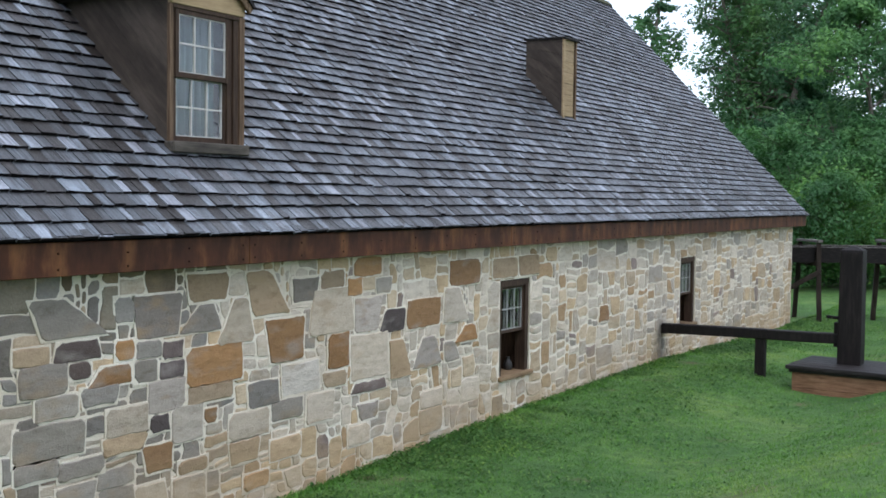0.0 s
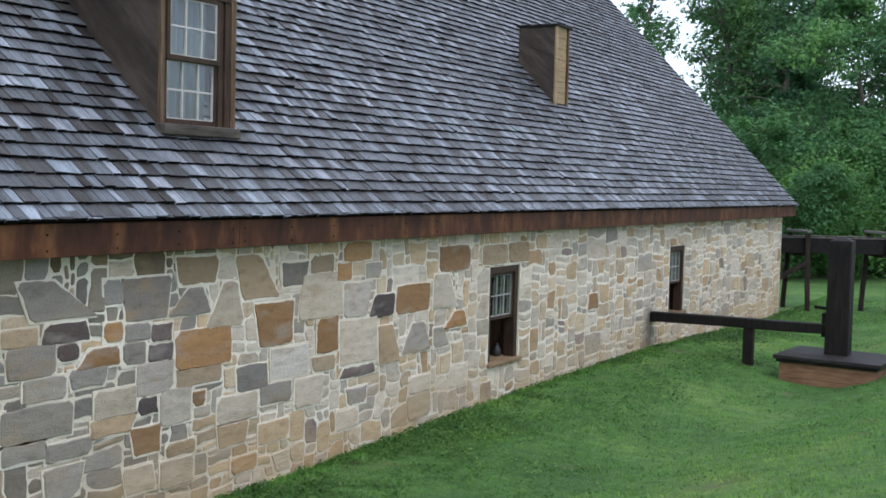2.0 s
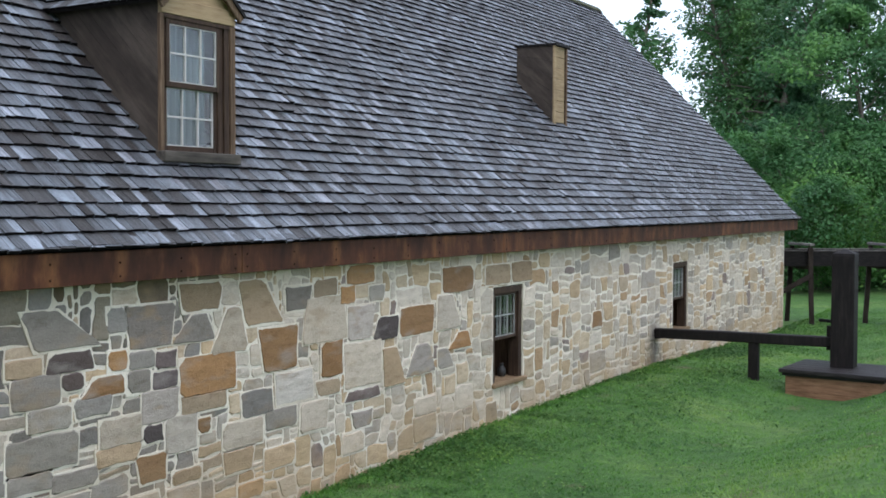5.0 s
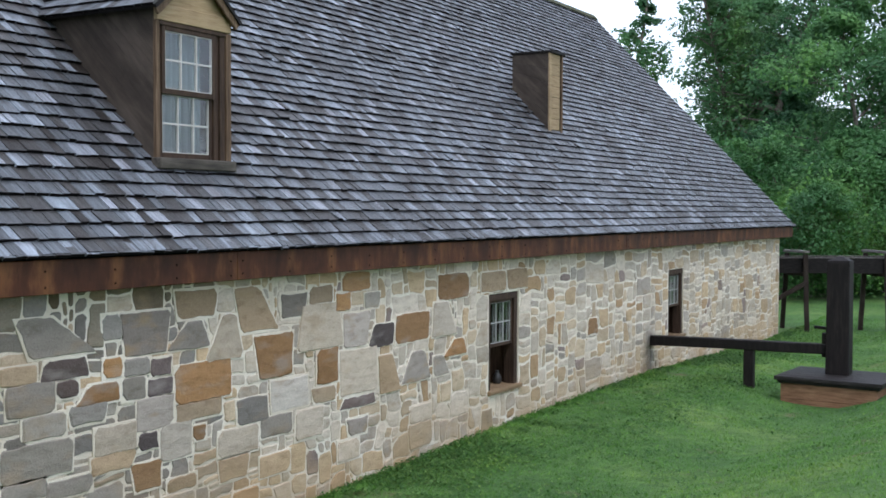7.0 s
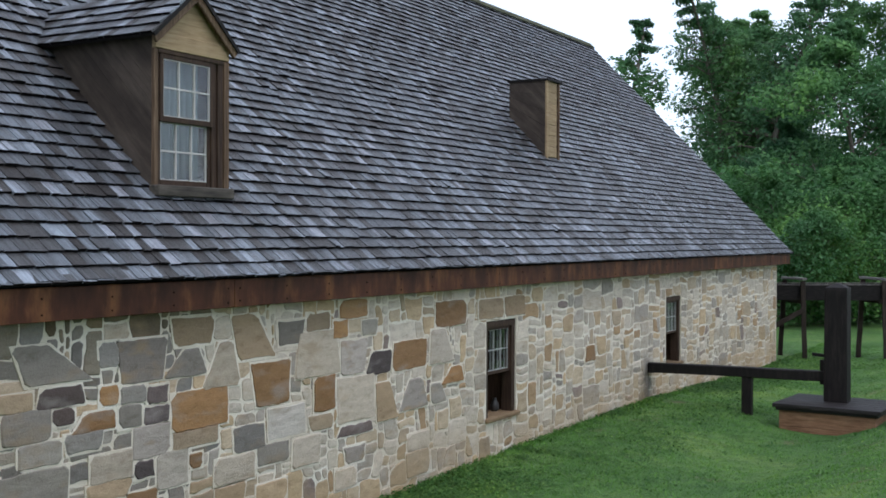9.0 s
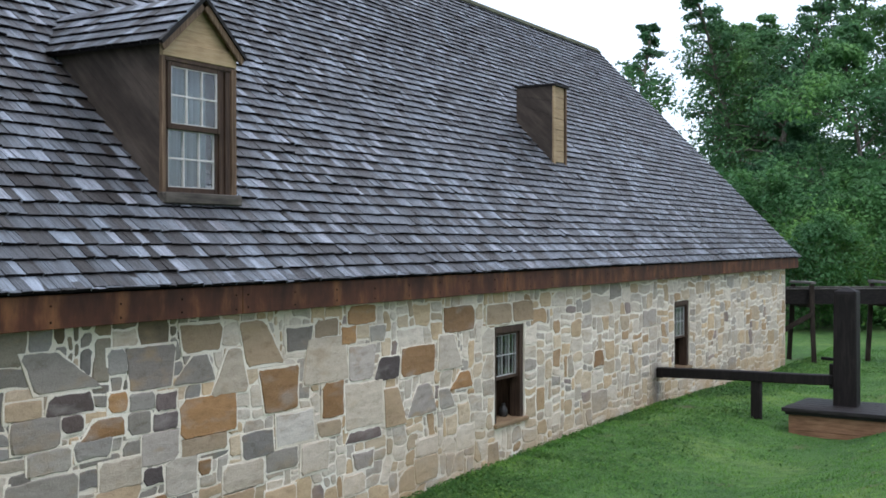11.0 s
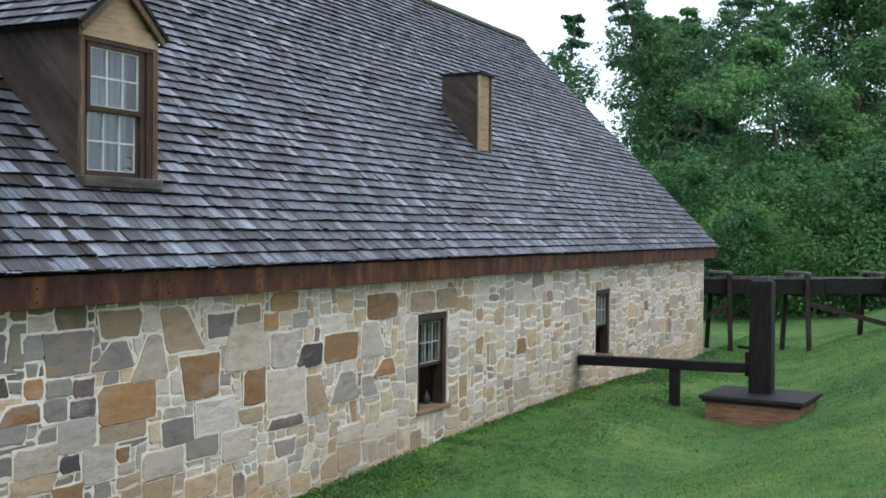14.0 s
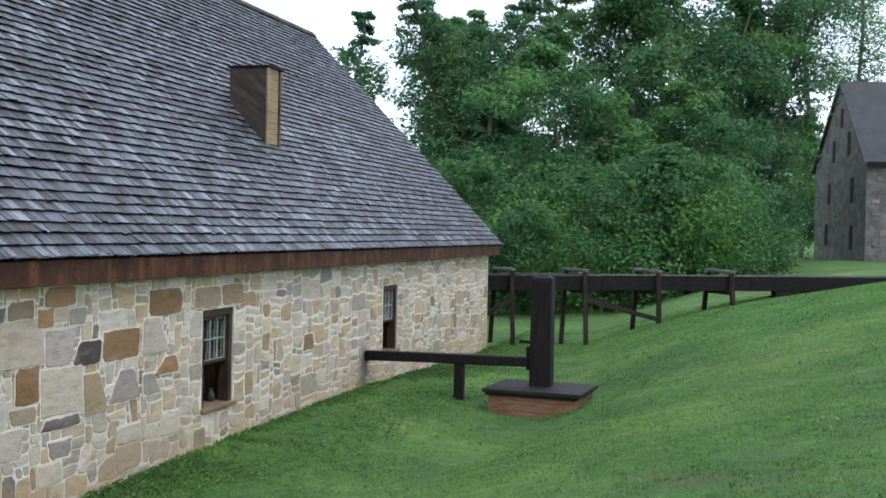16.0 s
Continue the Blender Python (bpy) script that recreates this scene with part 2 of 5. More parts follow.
def leaf_material(name, lo, mid, hi):
    m, n, l, b = material(name, 0.55)
    c = ramp(n, l, piece_random(n, "island"), [(0.0, lo), (0.5, mid), (1.0, hi)])
    c = mix(n, l, c, ramp(n, l, piece_random(n, "object"), [(0.0, (0.78, 0.82, 0.86)), (0.5, (1.05, 1.05, 1.0)), (1.0, (1.4, 1.3, 1.05))]), 0.9, "MULTIPLY")
    c = mix(n, l, c, ramp(n, l, grain(n, l, coords(n, l), 0.28, 5, 0.6), [(0.34, (0.50, 0.58, 0.64)), (0.5, (1, 1, 1)), (0.66, (1.75, 1.5, 1.0))]), 0.9, "MULTIPLY")
    l.new(c, b.inputs["Base Color"])
    b.inputs["Specular IOR Level"].default_value = 0.3
    t = n.new("ShaderNodeBsdfTranslucent")
    l.new(c, t.inputs[0])
    k = n.new("ShaderNodeMixShader")
    k.inputs[0].default_value = 0.42
    l.new(b.outputs[0], k.inputs[1]), l.new(t.outputs[0], k.inputs[2])
    l.new(k.outputs[0], n["Material Output"].inputs[0])
    return m


def plain(name, colour, rough=0.7, spread=0.25, scale=8, metal=0.0, gloss=0.4):
    m, n, l, b = material(name, rough)
    b.inputs["Specular IOR Level"].default_value = gloss
    g = grain(n, l, coords(n, l), scale, 5)
    lo, hi = [c * (1 - spread) for c in colour], [c * (1 + spread) for c in colour]
    l.new(ramp(n, l, g, [(0.3, lo), (0.7, hi)]), b.inputs["Base Color"])
    b.inputs["Metallic"].default_value = metal
    return m


M_SHINGLE_JOINED = shingle_material("cedar_shingles", "island")
M_SHINGLE = shingle_material("cedar_shingle", "object")
M_STONE_JOINED = stone_material("rubble_stones", "island", "cream")
M_STONE = stone_material("rubble_stone", "object")
M_OCHRE = stone_material("ochre_stone", "object", "ochre")
M_BROWN = stone_material("brown_stone", "object", "brown")
M_GREY = stone_material("grey_stone", "object", "grey")
M_WARM = stone_material("buff_stone", "object", "warm")
M_PALE = stone_material("pale_stone", "object", "pale")
M_OLIVE_SHADED = stone_material("olive_shaded_stone", "object", "olive_shaded")
M_VEINED = stone_material("veined_stone", "object", "veined")
M_MORTAR = mortar_material()
M_FASCIA = wood_material("fascia_wood", (0.032, 0.011, 0.006), (0.08, 0.028, 0.013), (0.24, 0.105, 0.04), (2.0, 1.6, 0.5), 0.6, 0.8)
M_CHEEK = wood_material("cheek_boards", (0.032, 0.025, 0.02), (0.062, 0.048, 0.039), (0.11, 0.088, 0.072), (0.5, 3, 3), 0.75, 0.6, (0, radians(45), 0))
M_TRIM = wood_material("weathered_trim", (0.05, 0.028, 0.016), (0.13, 0.082, 0.05), (0.26, 0.185, 0.12), (16, 16, 1.0))
M_FRESH = wood_material("pale_cedar", (0.24, 0.165, 0.09), (0.34, 0.245, 0.14), (0.43, 0.325, 0.20), (3, 1.2, 14), 0.7, 0.4)
M_FRAME = wood_material("window_frame_wood", (0.028, 0.017, 0.012), (0.055, 0.033, 0.022), (0.10, 0.065, 0.042), (16, 16, 1.0))
M_SILL = wood_material("sill_wood", (0.16, 0.10, 0.055), (0.24, 0.165, 0.095), (0.33, 0.24, 0.15), (10, 1.5, 10))
M_DARKWOOD = wood_material("tarred_wood", (0.006, 0.0048, 0.0045), (0.012, 0.009, 0.0085), (0.028, 0.022, 0.02), (9, 9, 1.2), 0.65)
M_FLUME = wood_material("flume_wood", (0.006, 0.005, 0.005), (0.012, 0.0095, 0.009), (0.028, 0.023, 0.021), (1.2, 9, 9), 0.7)
M_GREYWOOD = wood_material("bleached_wood", (0.07, 0.065, 0.06), (0.14, 0.13, 0.12), (0.23, 0.215, 0.20), (3, 3, 12))
M_POST = wood_material("trestle_wood", (0.016, 0.011, 0.009), (0.032, 0.023, 0.018), (0.068, 0.053, 0.042), (9, 9, 0.9), 0.8)
M_BOX = wood_material("brown_planks", (0.15, 0.075, 0.042), (0.25, 0.135, 0.078), (0.35, 0.205, 0.125), (1.5, 1.5, 12), 0.8, 0.5)
M_LID = wood_material("black_lid", (0.013, 0.011, 0.011), (0.026, 0.022, 0.022), (0.05, 0.045, 0.045), (1.5, 10, 10), 0.55)
M_WEATHERED = wood_material("weathered_sill", (0.045, 0.038, 0.032), (0.085, 0.073, 0.06), (0.15, 0.13, 0.11), (10, 1.2, 10), 0.7)
M_MOSS = plain("ridge_moss", (0.075, 0.078, 0.05), 0.9, 0.5, 6, gloss=0.1)
M_MUNTIN = plain("muntin_paint", (0.52, 0.51, 0.48), 0.6, 0.15)
M_BAR = plain("grey_bar_paint", (0.30, 0.30, 0.285), 0.6, 0.15)
M_CURTAIN = plain("curtain_cloth", (0.15, 0.19, 0.198), 0.9, 0.2, 5)
# near black: the dark of unlit rooms is put into the colour
M_UNLIT = plain("unlit_interior", (0.018, 0.014, 0.012), 0.9)
# nail heads; on the deck, shade under the shingles put into colour
M_SHADE_NAIL = plain("shade_and_nail_black", (0.004, 0.004, 0.004), 1.0, 0.2, gloss=0.05)
# dark end grain, with the courses' shadow lines put in its colour
M_BUTT_SHADED = plain("shingle_butt_shaded", (0.010, 0.008, 0.009), 1.0, 0.4, 30, gloss=0.1)
M_SOIL = grass_ground_material()
M_BLADE = blade_material()
M_BARK = wood_material("bark", (0.07, 0.06, 0.05), (0.15, 0.13, 0.11), (0.26, 0.24, 0.21), (6, 6, 0.8), 0.9)
M_CLOVER = leaf_material("clover_leaves", (0.045, 0.13, 0.028), (0.082, 0.20, 0.042), (0.20, 0.33, 0.085))
M_LEAF_A = leaf_material("leaves_deep", (0.058, 0.142, 0.062), (0.078, 0.182, 0.078), (0.105, 0.23, 0.098))
M_LEAF_B = leaf_material("leaves_fresh", (0.052, 0.145, 0.048), (0.072, 0.187, 0.062), (0.105, 0.235, 0.08))
M_LEAF_C = leaf_material("leaves_blue", (0.058, 0.148, 0.062), (0.078, 0.192, 0.077), (0.11, 0.245, 0.098))


def glass_material():
    m, n, l, b = material("window_glass", 0.03)
    b.inputs["Transmission Weight"].default_value, b.inputs["IOR"].default_value = 1.0, 1.45
    b.inputs["Base Color"].default_value = (0.9, 0.95, 0.96, 1)
    v = coords(n, l)
    relief(n, l, b, grain(n, l, v, 5, 2), 0.08, 0.02)
    return m


M_GLASS = glass_material()

# ---- building blocks ----
def box(bm, x0, x1, y0, y1, z0, z1, bevel=0.0):
    vs = [bm.verts.new((x, y, z)) for x in (x0, x1) for y in (y0, y1) for z in (z0, z1)]
    fs = [bm.faces.new([vs[i] for i in q]) for q in ((0, 1, 3, 2), (4, 6, 7, 5), (0, 4, 5, 1), (2, 3, 7, 6), (0, 2, 6, 4), (1, 5, 7, 3))]
    if bevel:
        es = {e for f in fs for e in f.edges}
        bmesh.ops.bevel(bm, geom=list(es), offset=bevel, segments=1, affect="EDGES", profile=0.5)
    return vs


def beam(bm, a, b, w, h, bevel=0.006, up=(0, 0, 1), wobble=0.0):
    """A squared timber from a to b, w wide and h high."""
    a, b = Vector(a), Vector(b)
    d = (b - a).normalized()
    s = d.cross(Vector(up))
    s = s.normalized() if s.length > 1e-4 else Vector((1, 0, 0))
    u = s.cross(d).normalized()
    tmp = bmesh.new()
    n = 5 if wobble else 1
    rings = []
    for k in range(n + 1):
        p = a.lerp(b, k / n)
        if wobble and 0 < k < n:
            p = p + s * random.uniform(-wobble, wobble) + u * random.uniform(-wobble, wobble)
        rings.append([tmp.verts.new(p + s * (w / 2 * i) + u * (h / 2 * j)) for i, j in ((-1, -1), (1, -1), (1, 1), (-1, 1))])
    for r, q in zip(rings, rings[1:]):
        for k in range(4):
            tmp.faces.new((r[k], r[(k + 1) % 4], q[(k + 1) % 4], q[k]))
    tmp.faces.new(rings[0][::-1]), tmp.faces.new(rings[-1])
    bmesh.ops.recalc_face_normals(tmp, faces=tmp.faces)
    if bevel:
        bmesh.ops.bevel(tmp, geom=[e for e in tmp.edges if len(e.link_faces) == 2 and e.calc_face_angle() > 0.9], offset=bevel, segments=1, affect="EDGES", profile=0.5)
    me = bpy.data.meshes.new("tmp")
    tmp.to_mesh(me), tmp.free()
    bm.from_mesh(me)
    bpy.data.meshes.remove(me)


def mesh_of(name, bm, mat, origin=(0, 0, 0), smooth=False):
    bmesh.ops.translate(bm, verts=bm.verts, vec=-Vector(origin))
    bmesh.ops.recalc_face_normals(bm, faces=bm.faces)
    me = bpy.data.meshes.new(name)
    bm.to_mesh(me), bm.free()
    me.materials.append(mat)
    if smooth:
        me.polygons.foreach_set("use_smooth", [True] * len(me.polygons))
    return me


BASE = {}


def part(name, bm, mat, parent, label="", smooth=False):
    """Links a bmesh, given in world metres, as one mesh object under a thing or a part."""
    top = parent
    while top.parent:
        top = top.parent
    ob = new(name, mesh_of(name, bm, mat, BASE.get(top.name, (0, 0, 0)), smooth))
    ob.parent = parent
    return tagged(ob, label)


def thing(name, base, label, category, group="", kind=""):
    ob = new(name)
    ob.location = base
    BASE[ob.name] = tuple(base)
    return tagged(ob, label, category, group, kind)


def solid(name, bm, mat, label, category="", group="", kind="", smooth=False):
    return tagged(new(name, mesh_of(name, bm, mat, (0, 0, 0), smooth)), label, category, group, kind)


def boxed(*dims, bevel=0.004):
    bm = bmesh.new()
    box(bm, *dims, bevel=bevel)
    return bm


def smooth(a, b, v):
    t = min(1, max(0, (v - a) / (b - a)))
    return t * t * (3 - 2 * t)


# ---- ground ----
def ground_z(x, y):
    z = -0.03 + 0.17 * math.exp(-((y - 15) / 4.5) ** 2) * (1 - smooth(2, 5, x)) - 0.12 * smooth(17, 26, y)
    z -= 0.25 * math.exp(-((x - 2.6) / 1.3) ** 2) * smooth(9, 15, y) * (1 - smooth(19, 26, y))
    w = max(0.0, x - 1.6 - 1.4 * math.exp(-((y - 15.5) / 8) ** 2))  # distance up the bank
    z += ((1.55 + 0.25 * smooth(5, 25, y)) * (1 - math.exp(-(w / 4) ** 1.3)) + 0.15 * smooth(6.5, 10, x)) * (1 - 0.35 * smooth(31, 50, y))
    z -= 0.09 * math.exp(-((x - 6.4) / 1.6) ** 2) * math.exp(-((y - 16) / 4) ** 2)
    z += 0.22 * smooth(28, 36, y) - 0.075 * math.exp(-((y - 15.2) / 3.2) ** 2) * math.exp(-(x / 1.4) ** 2)
    return z + 0.025 * noise.noise((x * 0.5, y * 0.5, 3.0)) * smooth(0.2, 1.5, x)


def build_ground():
    xs = [-900, -300, -120, -60, -30] + [-18 + 1.5 * k for k in range(11)] + [-1.5 + 0.3 * k for k in range(46)] + [12.5 + 2 * k for k in range(20)] + [60, 120, 300, 900]
    ys = [-900, -300, -100, -40, -20, -10] + [-6 + 0.4 * k for k in range(105)] + [37 + 2 * k for k in range(30)] + [110, 180, 320, 900]
    bm = bmesh.new()
    grid = [[bm.verts.new((x, y, ground_z(x, y))) for y in ys] for x in xs]
    for i in range(len(xs) - 1):
        for j in range(len(ys) - 1):
            bm.faces.new((grid[i][j], grid[i + 1][j], grid[i + 1][j + 1], grid[i][j + 1]))
    solid("ground", bm, M_SOIL, "sloping mown green lawn with worn patches", "ground", kind="structure", smooth=True)


build_ground()

# ---- stone building: sizes ----
Y0, Y1 = 2.9, 25.65            # near and far gable
WIDTH, TOP = 9.36, 2.14        # depth of the house, height of the wall
EAVE_X, EAVE_Z = 0.22, 2.295   # lower edge of the shingles
RIDGE_X, RIDGE_Z = -4.68, 7.34
SLOPE = math.atan2(RIDGE_Z - EAVE_Z, EAVE_X - RIDGE_X)
RUN = math.hypot(RIDGE_Z - EAVE_Z, EAVE_X - RIDGE_X)
ROOF_Y0, ROOF_Y1 = 2.5, 26.15
OPENINGS = [(11.69, 12.48, 0.46, 1.64), (18.09, 18.88, 0.48, 1.65)]
UP_SLOPE = Vector((-math.cos(SLOPE), 0, math.sin(SLOPE)))
OUT = Vector((math.sin(SLOPE), 0, math.cos(SLOPE)))


def on_roof(y, s, h=0.0):
    return Vector((EAVE_X, y, EAVE_Z)) + UP_SLOPE * s + OUT * h


def build_walls():
    bm = bmesh.new()
    ys = sorted({Y0, Y1, *[v for o in OPENINGS for v in o[:2]]})
    for a, b in zip(ys, ys[1:]):
        o = next((o for o in OPENINGS if o[0] <= a and b <= o[1]), None)
        for z0, z1 in ([(-0.8, o[2]), (o[3], TOP)] if o else [(-0.8, TOP)]):
            box(bm, -0.5, 0.0, a, b, z0, z1)
    bmesh.ops.remove_doubles(bm, verts=bm.verts, dist=1e-5)
    front = solid("wall_front", bm, M_MORTAR, "rubble sandstone wall with pale lime mortar joints", "wall", kind="structure")
    for nm, y, lab in (("wall_far_gable", Y1 - 0.5, "far stone gable wall of the house"), ("wall_near_gable", Y0, "near stone gable wall of the house")):
        bm = bmesh.new()
        prof = [(-0.5, -0.8), (-0.5, TOP + 0.3), (RIDGE_X, RIDGE_Z - 0.25), (-WIDTH + 0.5, TOP + 0.3), (-WIDTH + 0.5, -0.8)]
        va, vb = ([bm.verts.new((x, y + d, z)) for x, z in prof] for d in (0, 0.5))
        bm.faces.new(va), bm.faces.new(vb[::-1])
        for k in range(5):
            bm.faces.new((va[k], va[(k + 1) % 5], vb[(k + 1) % 5], vb[k]))
        solid(nm, bm, M_GREY, lab, "wall", kind="structure")
    solid("wall_back", boxed(-WIDTH, -WIDTH + 0.5, Y0, Y1, -0.8, TOP + 0.3, bevel=0), M_GREY, "back stone wall of the house", "wall", kind="structure")
    solid("floor", boxed(-WIDTH + 0.5, -0.5, Y0 + 0.5, Y1 - 0.5, -0.1, 0.0, bevel=0), M_UNLIT, "plank floor inside the house, coloured dark as if unlit", "floor", kind="structure")
    return front


wall_front = build_walls()


def build_roof_body():
    roof = thing("roof", (RIDGE_X, (ROOF_Y0 + ROOF_Y1) / 2, TOP), "steep gabled roof of weathered grey cedar shingles", "roof", kind="structure")
    for sgn, nm in ((1, "deck"), (-1, "rear_slope")):
        bm = bmesh.new()
        t = 0.09
        pts = [(EAVE_X - 0.045, EAVE_Z + 0.004), (RIDGE_X, RIDGE_Z - 0.02), (RIDGE_X, RIDGE_Z - 0.02 - t * 1.4), (EAVE_X - 0.045, EAVE_Z - 0.016)]
        pts = [(RIDGE_X + sgn * (x - RIDGE_X), z) for x, z in pts]
        va, vb = ([bm.verts.new((x, y, z)) for x, z in pts] for y in (ROOF_Y0 + 0.04, ROOF_Y1 - 0.04))
        bm.faces.new(va), bm.faces.new(vb[::-1])
        for k in range(4):
            bm.faces.new((va[k], va[(k + 1) % 4], vb[(k + 1) % 4], vb[k]))
        # black deck colour stands for the shadow gap below the shingles
        part(nm, bm, M_SHADE_NAIL if sgn > 0 else M_SHINGLE, roof)
    bm = bmesh.new()
    y = Y0 - 0.3
    while y < ROOF_Y1 - 0.1:                                   # fascia planks, butted
        y2 = min(y + random.uniform(3.4, 4.6), ROOF_Y1 - 0.05)
        b1 = boxed(EAVE_X - 0.075, EAVE_X - 0.035, y + 0.002, y2 - 0.002, 2.055, 2.281, bevel=0.004)
        plank = part("fascia", b1, M_FASCIA, roof, "red-brown stained fascia plank")
        yn = y + 0.06
        while yn < min(y2, 20):                                # nail heads
            for zn in (2.10, 2.20):
                bm = bmesh.new()
                c = bmesh.ops.create_circle(bm, cap_ends=True, radius=0.007, segments=8, matrix=Matrix.Translation((EAVE_X - 0.033, yn, zn + random.uniform(-0.01, 0.01))) @ Matrix.Rotation(radians(90), 4, "Y"))
                bmesh.ops.solidify(bm, geom=list(bm.faces), thickness=-0.004)
                part("nail_head", bm, M_SHADE_NAIL, plank)
            yn += 0.61
        y = y2
    part("soffit", boxed(-0.02, EAVE_X - 0.08, ROOF_Y0 + 0.1, ROOF_Y1 - 0.06, 2.10, 2.125, bevel=0), M_FASCIA, roof)
    return roof


roof = build_roof_body()


# ---- windows ----
def sash(parent, x, y0, y1, z0, z1, cols, rows, depth=0.035, stile=0.042, muntin=0.016, frame_mat=None, bar_mat=None):
    fm, bmt = frame_mat or M_FRAME, bar_mat or M_MUNTIN
    sh = part("sash", boxed(x, x + depth, y0, y0 + stile, z0, z1), fm, parent)
    part("stile", boxed(x, x + depth, y1 - stile, y1, z0, z1), fm, sh)
    part("rail", boxed(x + 0.001, x + depth - 0.001, y0 + stile, y1 - stile, z0, z0 + stile * 1.1), fm, sh)
    part("rail", boxed(x + 0.001, x + depth - 0.001, y0 + stile, y1 - stile, z1 - stile * 0.9, z1), fm, sh)
    ya, yb, za, zb = y0 + stile, y1 - stile, z0 + stile * 1.1, z1 - stile * 0.9
    for k in range(cols + 1):
        yy = ya + (yb - ya) * k / cols
        w = muntin / 2
        part("muntin", boxed(x + 0.006, x + depth - 0.004, yy - (w if k else 0), yy + (w if k < cols else 0), za, zb, bevel=0.002), bmt, sh)
    for k in range(rows + 1):
        zz = za + (zb - za) * k / rows
        w = muntin / 2
        part("muntin", boxed(x + 0.008, x + depth - 0.006, ya, yb, zz - (w if k else 0), zz + (w if k < rows else 0), bevel=0.002), bmt, sh)
    for i in range(cols):
        for j in range(rows):
            a, b = ya + (yb - ya) * i / cols, ya + (yb - ya) * (i + 1) / cols
            c, d = za + (zb - za) * j / rows, za + (zb - za) * (j + 1) / rows
            p = part("pane", boxed(x + 0.014, x + 0.018, a, b, c, d, bevel=0), M_GLASS, sh)
            p.visible_shadow = False
    return sh


def build_wall_window(name, o, label):
    y0, y1, z0, z1 = o
    w = thing(name, (-0.05, (y0 + y1) / 2, z0), label, "window", kind="structure")
    f = 0.085
    for a, b in ((y0, y0 + f), (y1 - f, y1)):
        part("jamb", boxed(-0.16, -0.02, a, b, z0 + 0.05, z1 - f), M_FRAME, w)
        c = a - 0.012 if a == y0 else b - 0.012
        part("lining", boxed(-0.52, -0.162, c, c + 0.024, z0 - 0.01, z1), M_FRAME, w)
    part("lining", boxed(-0.52, -0.162, y0 + 0.013, y1 - 0.013, z1 - 0.03, z1 + 0.002), M_FRAME, w)
    part("lining", boxed(-0.52, -0.302, y0 + 0.013, y1 - 0.013, z0 - 0.005, z0 + 0.03), M_FRAME, w)
    part("head", boxed(-0.16, -0.016, y0, y1, z1 - f, z1), M_FRAME, w)
    part("sill", boxed(-0.30, 0.045, y0 - 0.03, y1 + 0.04, z0, z0 + 0.05, bevel=0.01), M_SILL, w, "bleached plank window sill")
    mid = z0 + 0.05 + (z1 - f - z0 - 0.05) * 0.47
    sash(w, -0.085, y0 + f, y1 - f, mid, z1 - f, 3, 2, stile=0.035, muntin=0.011, bar_mat=M_BAR)
    sash(w, -0.125, y0 + f, y1 - f, mid, z1 - f, 3, 2, stile=0.035, muntin=0.010, bar_mat=M_BAR)
    return w


for k, o in enumerate(OPENINGS):
    build_wall_window("window_%d" % (k + 1), o, "small dark wooden sash window with its lower sash raised")


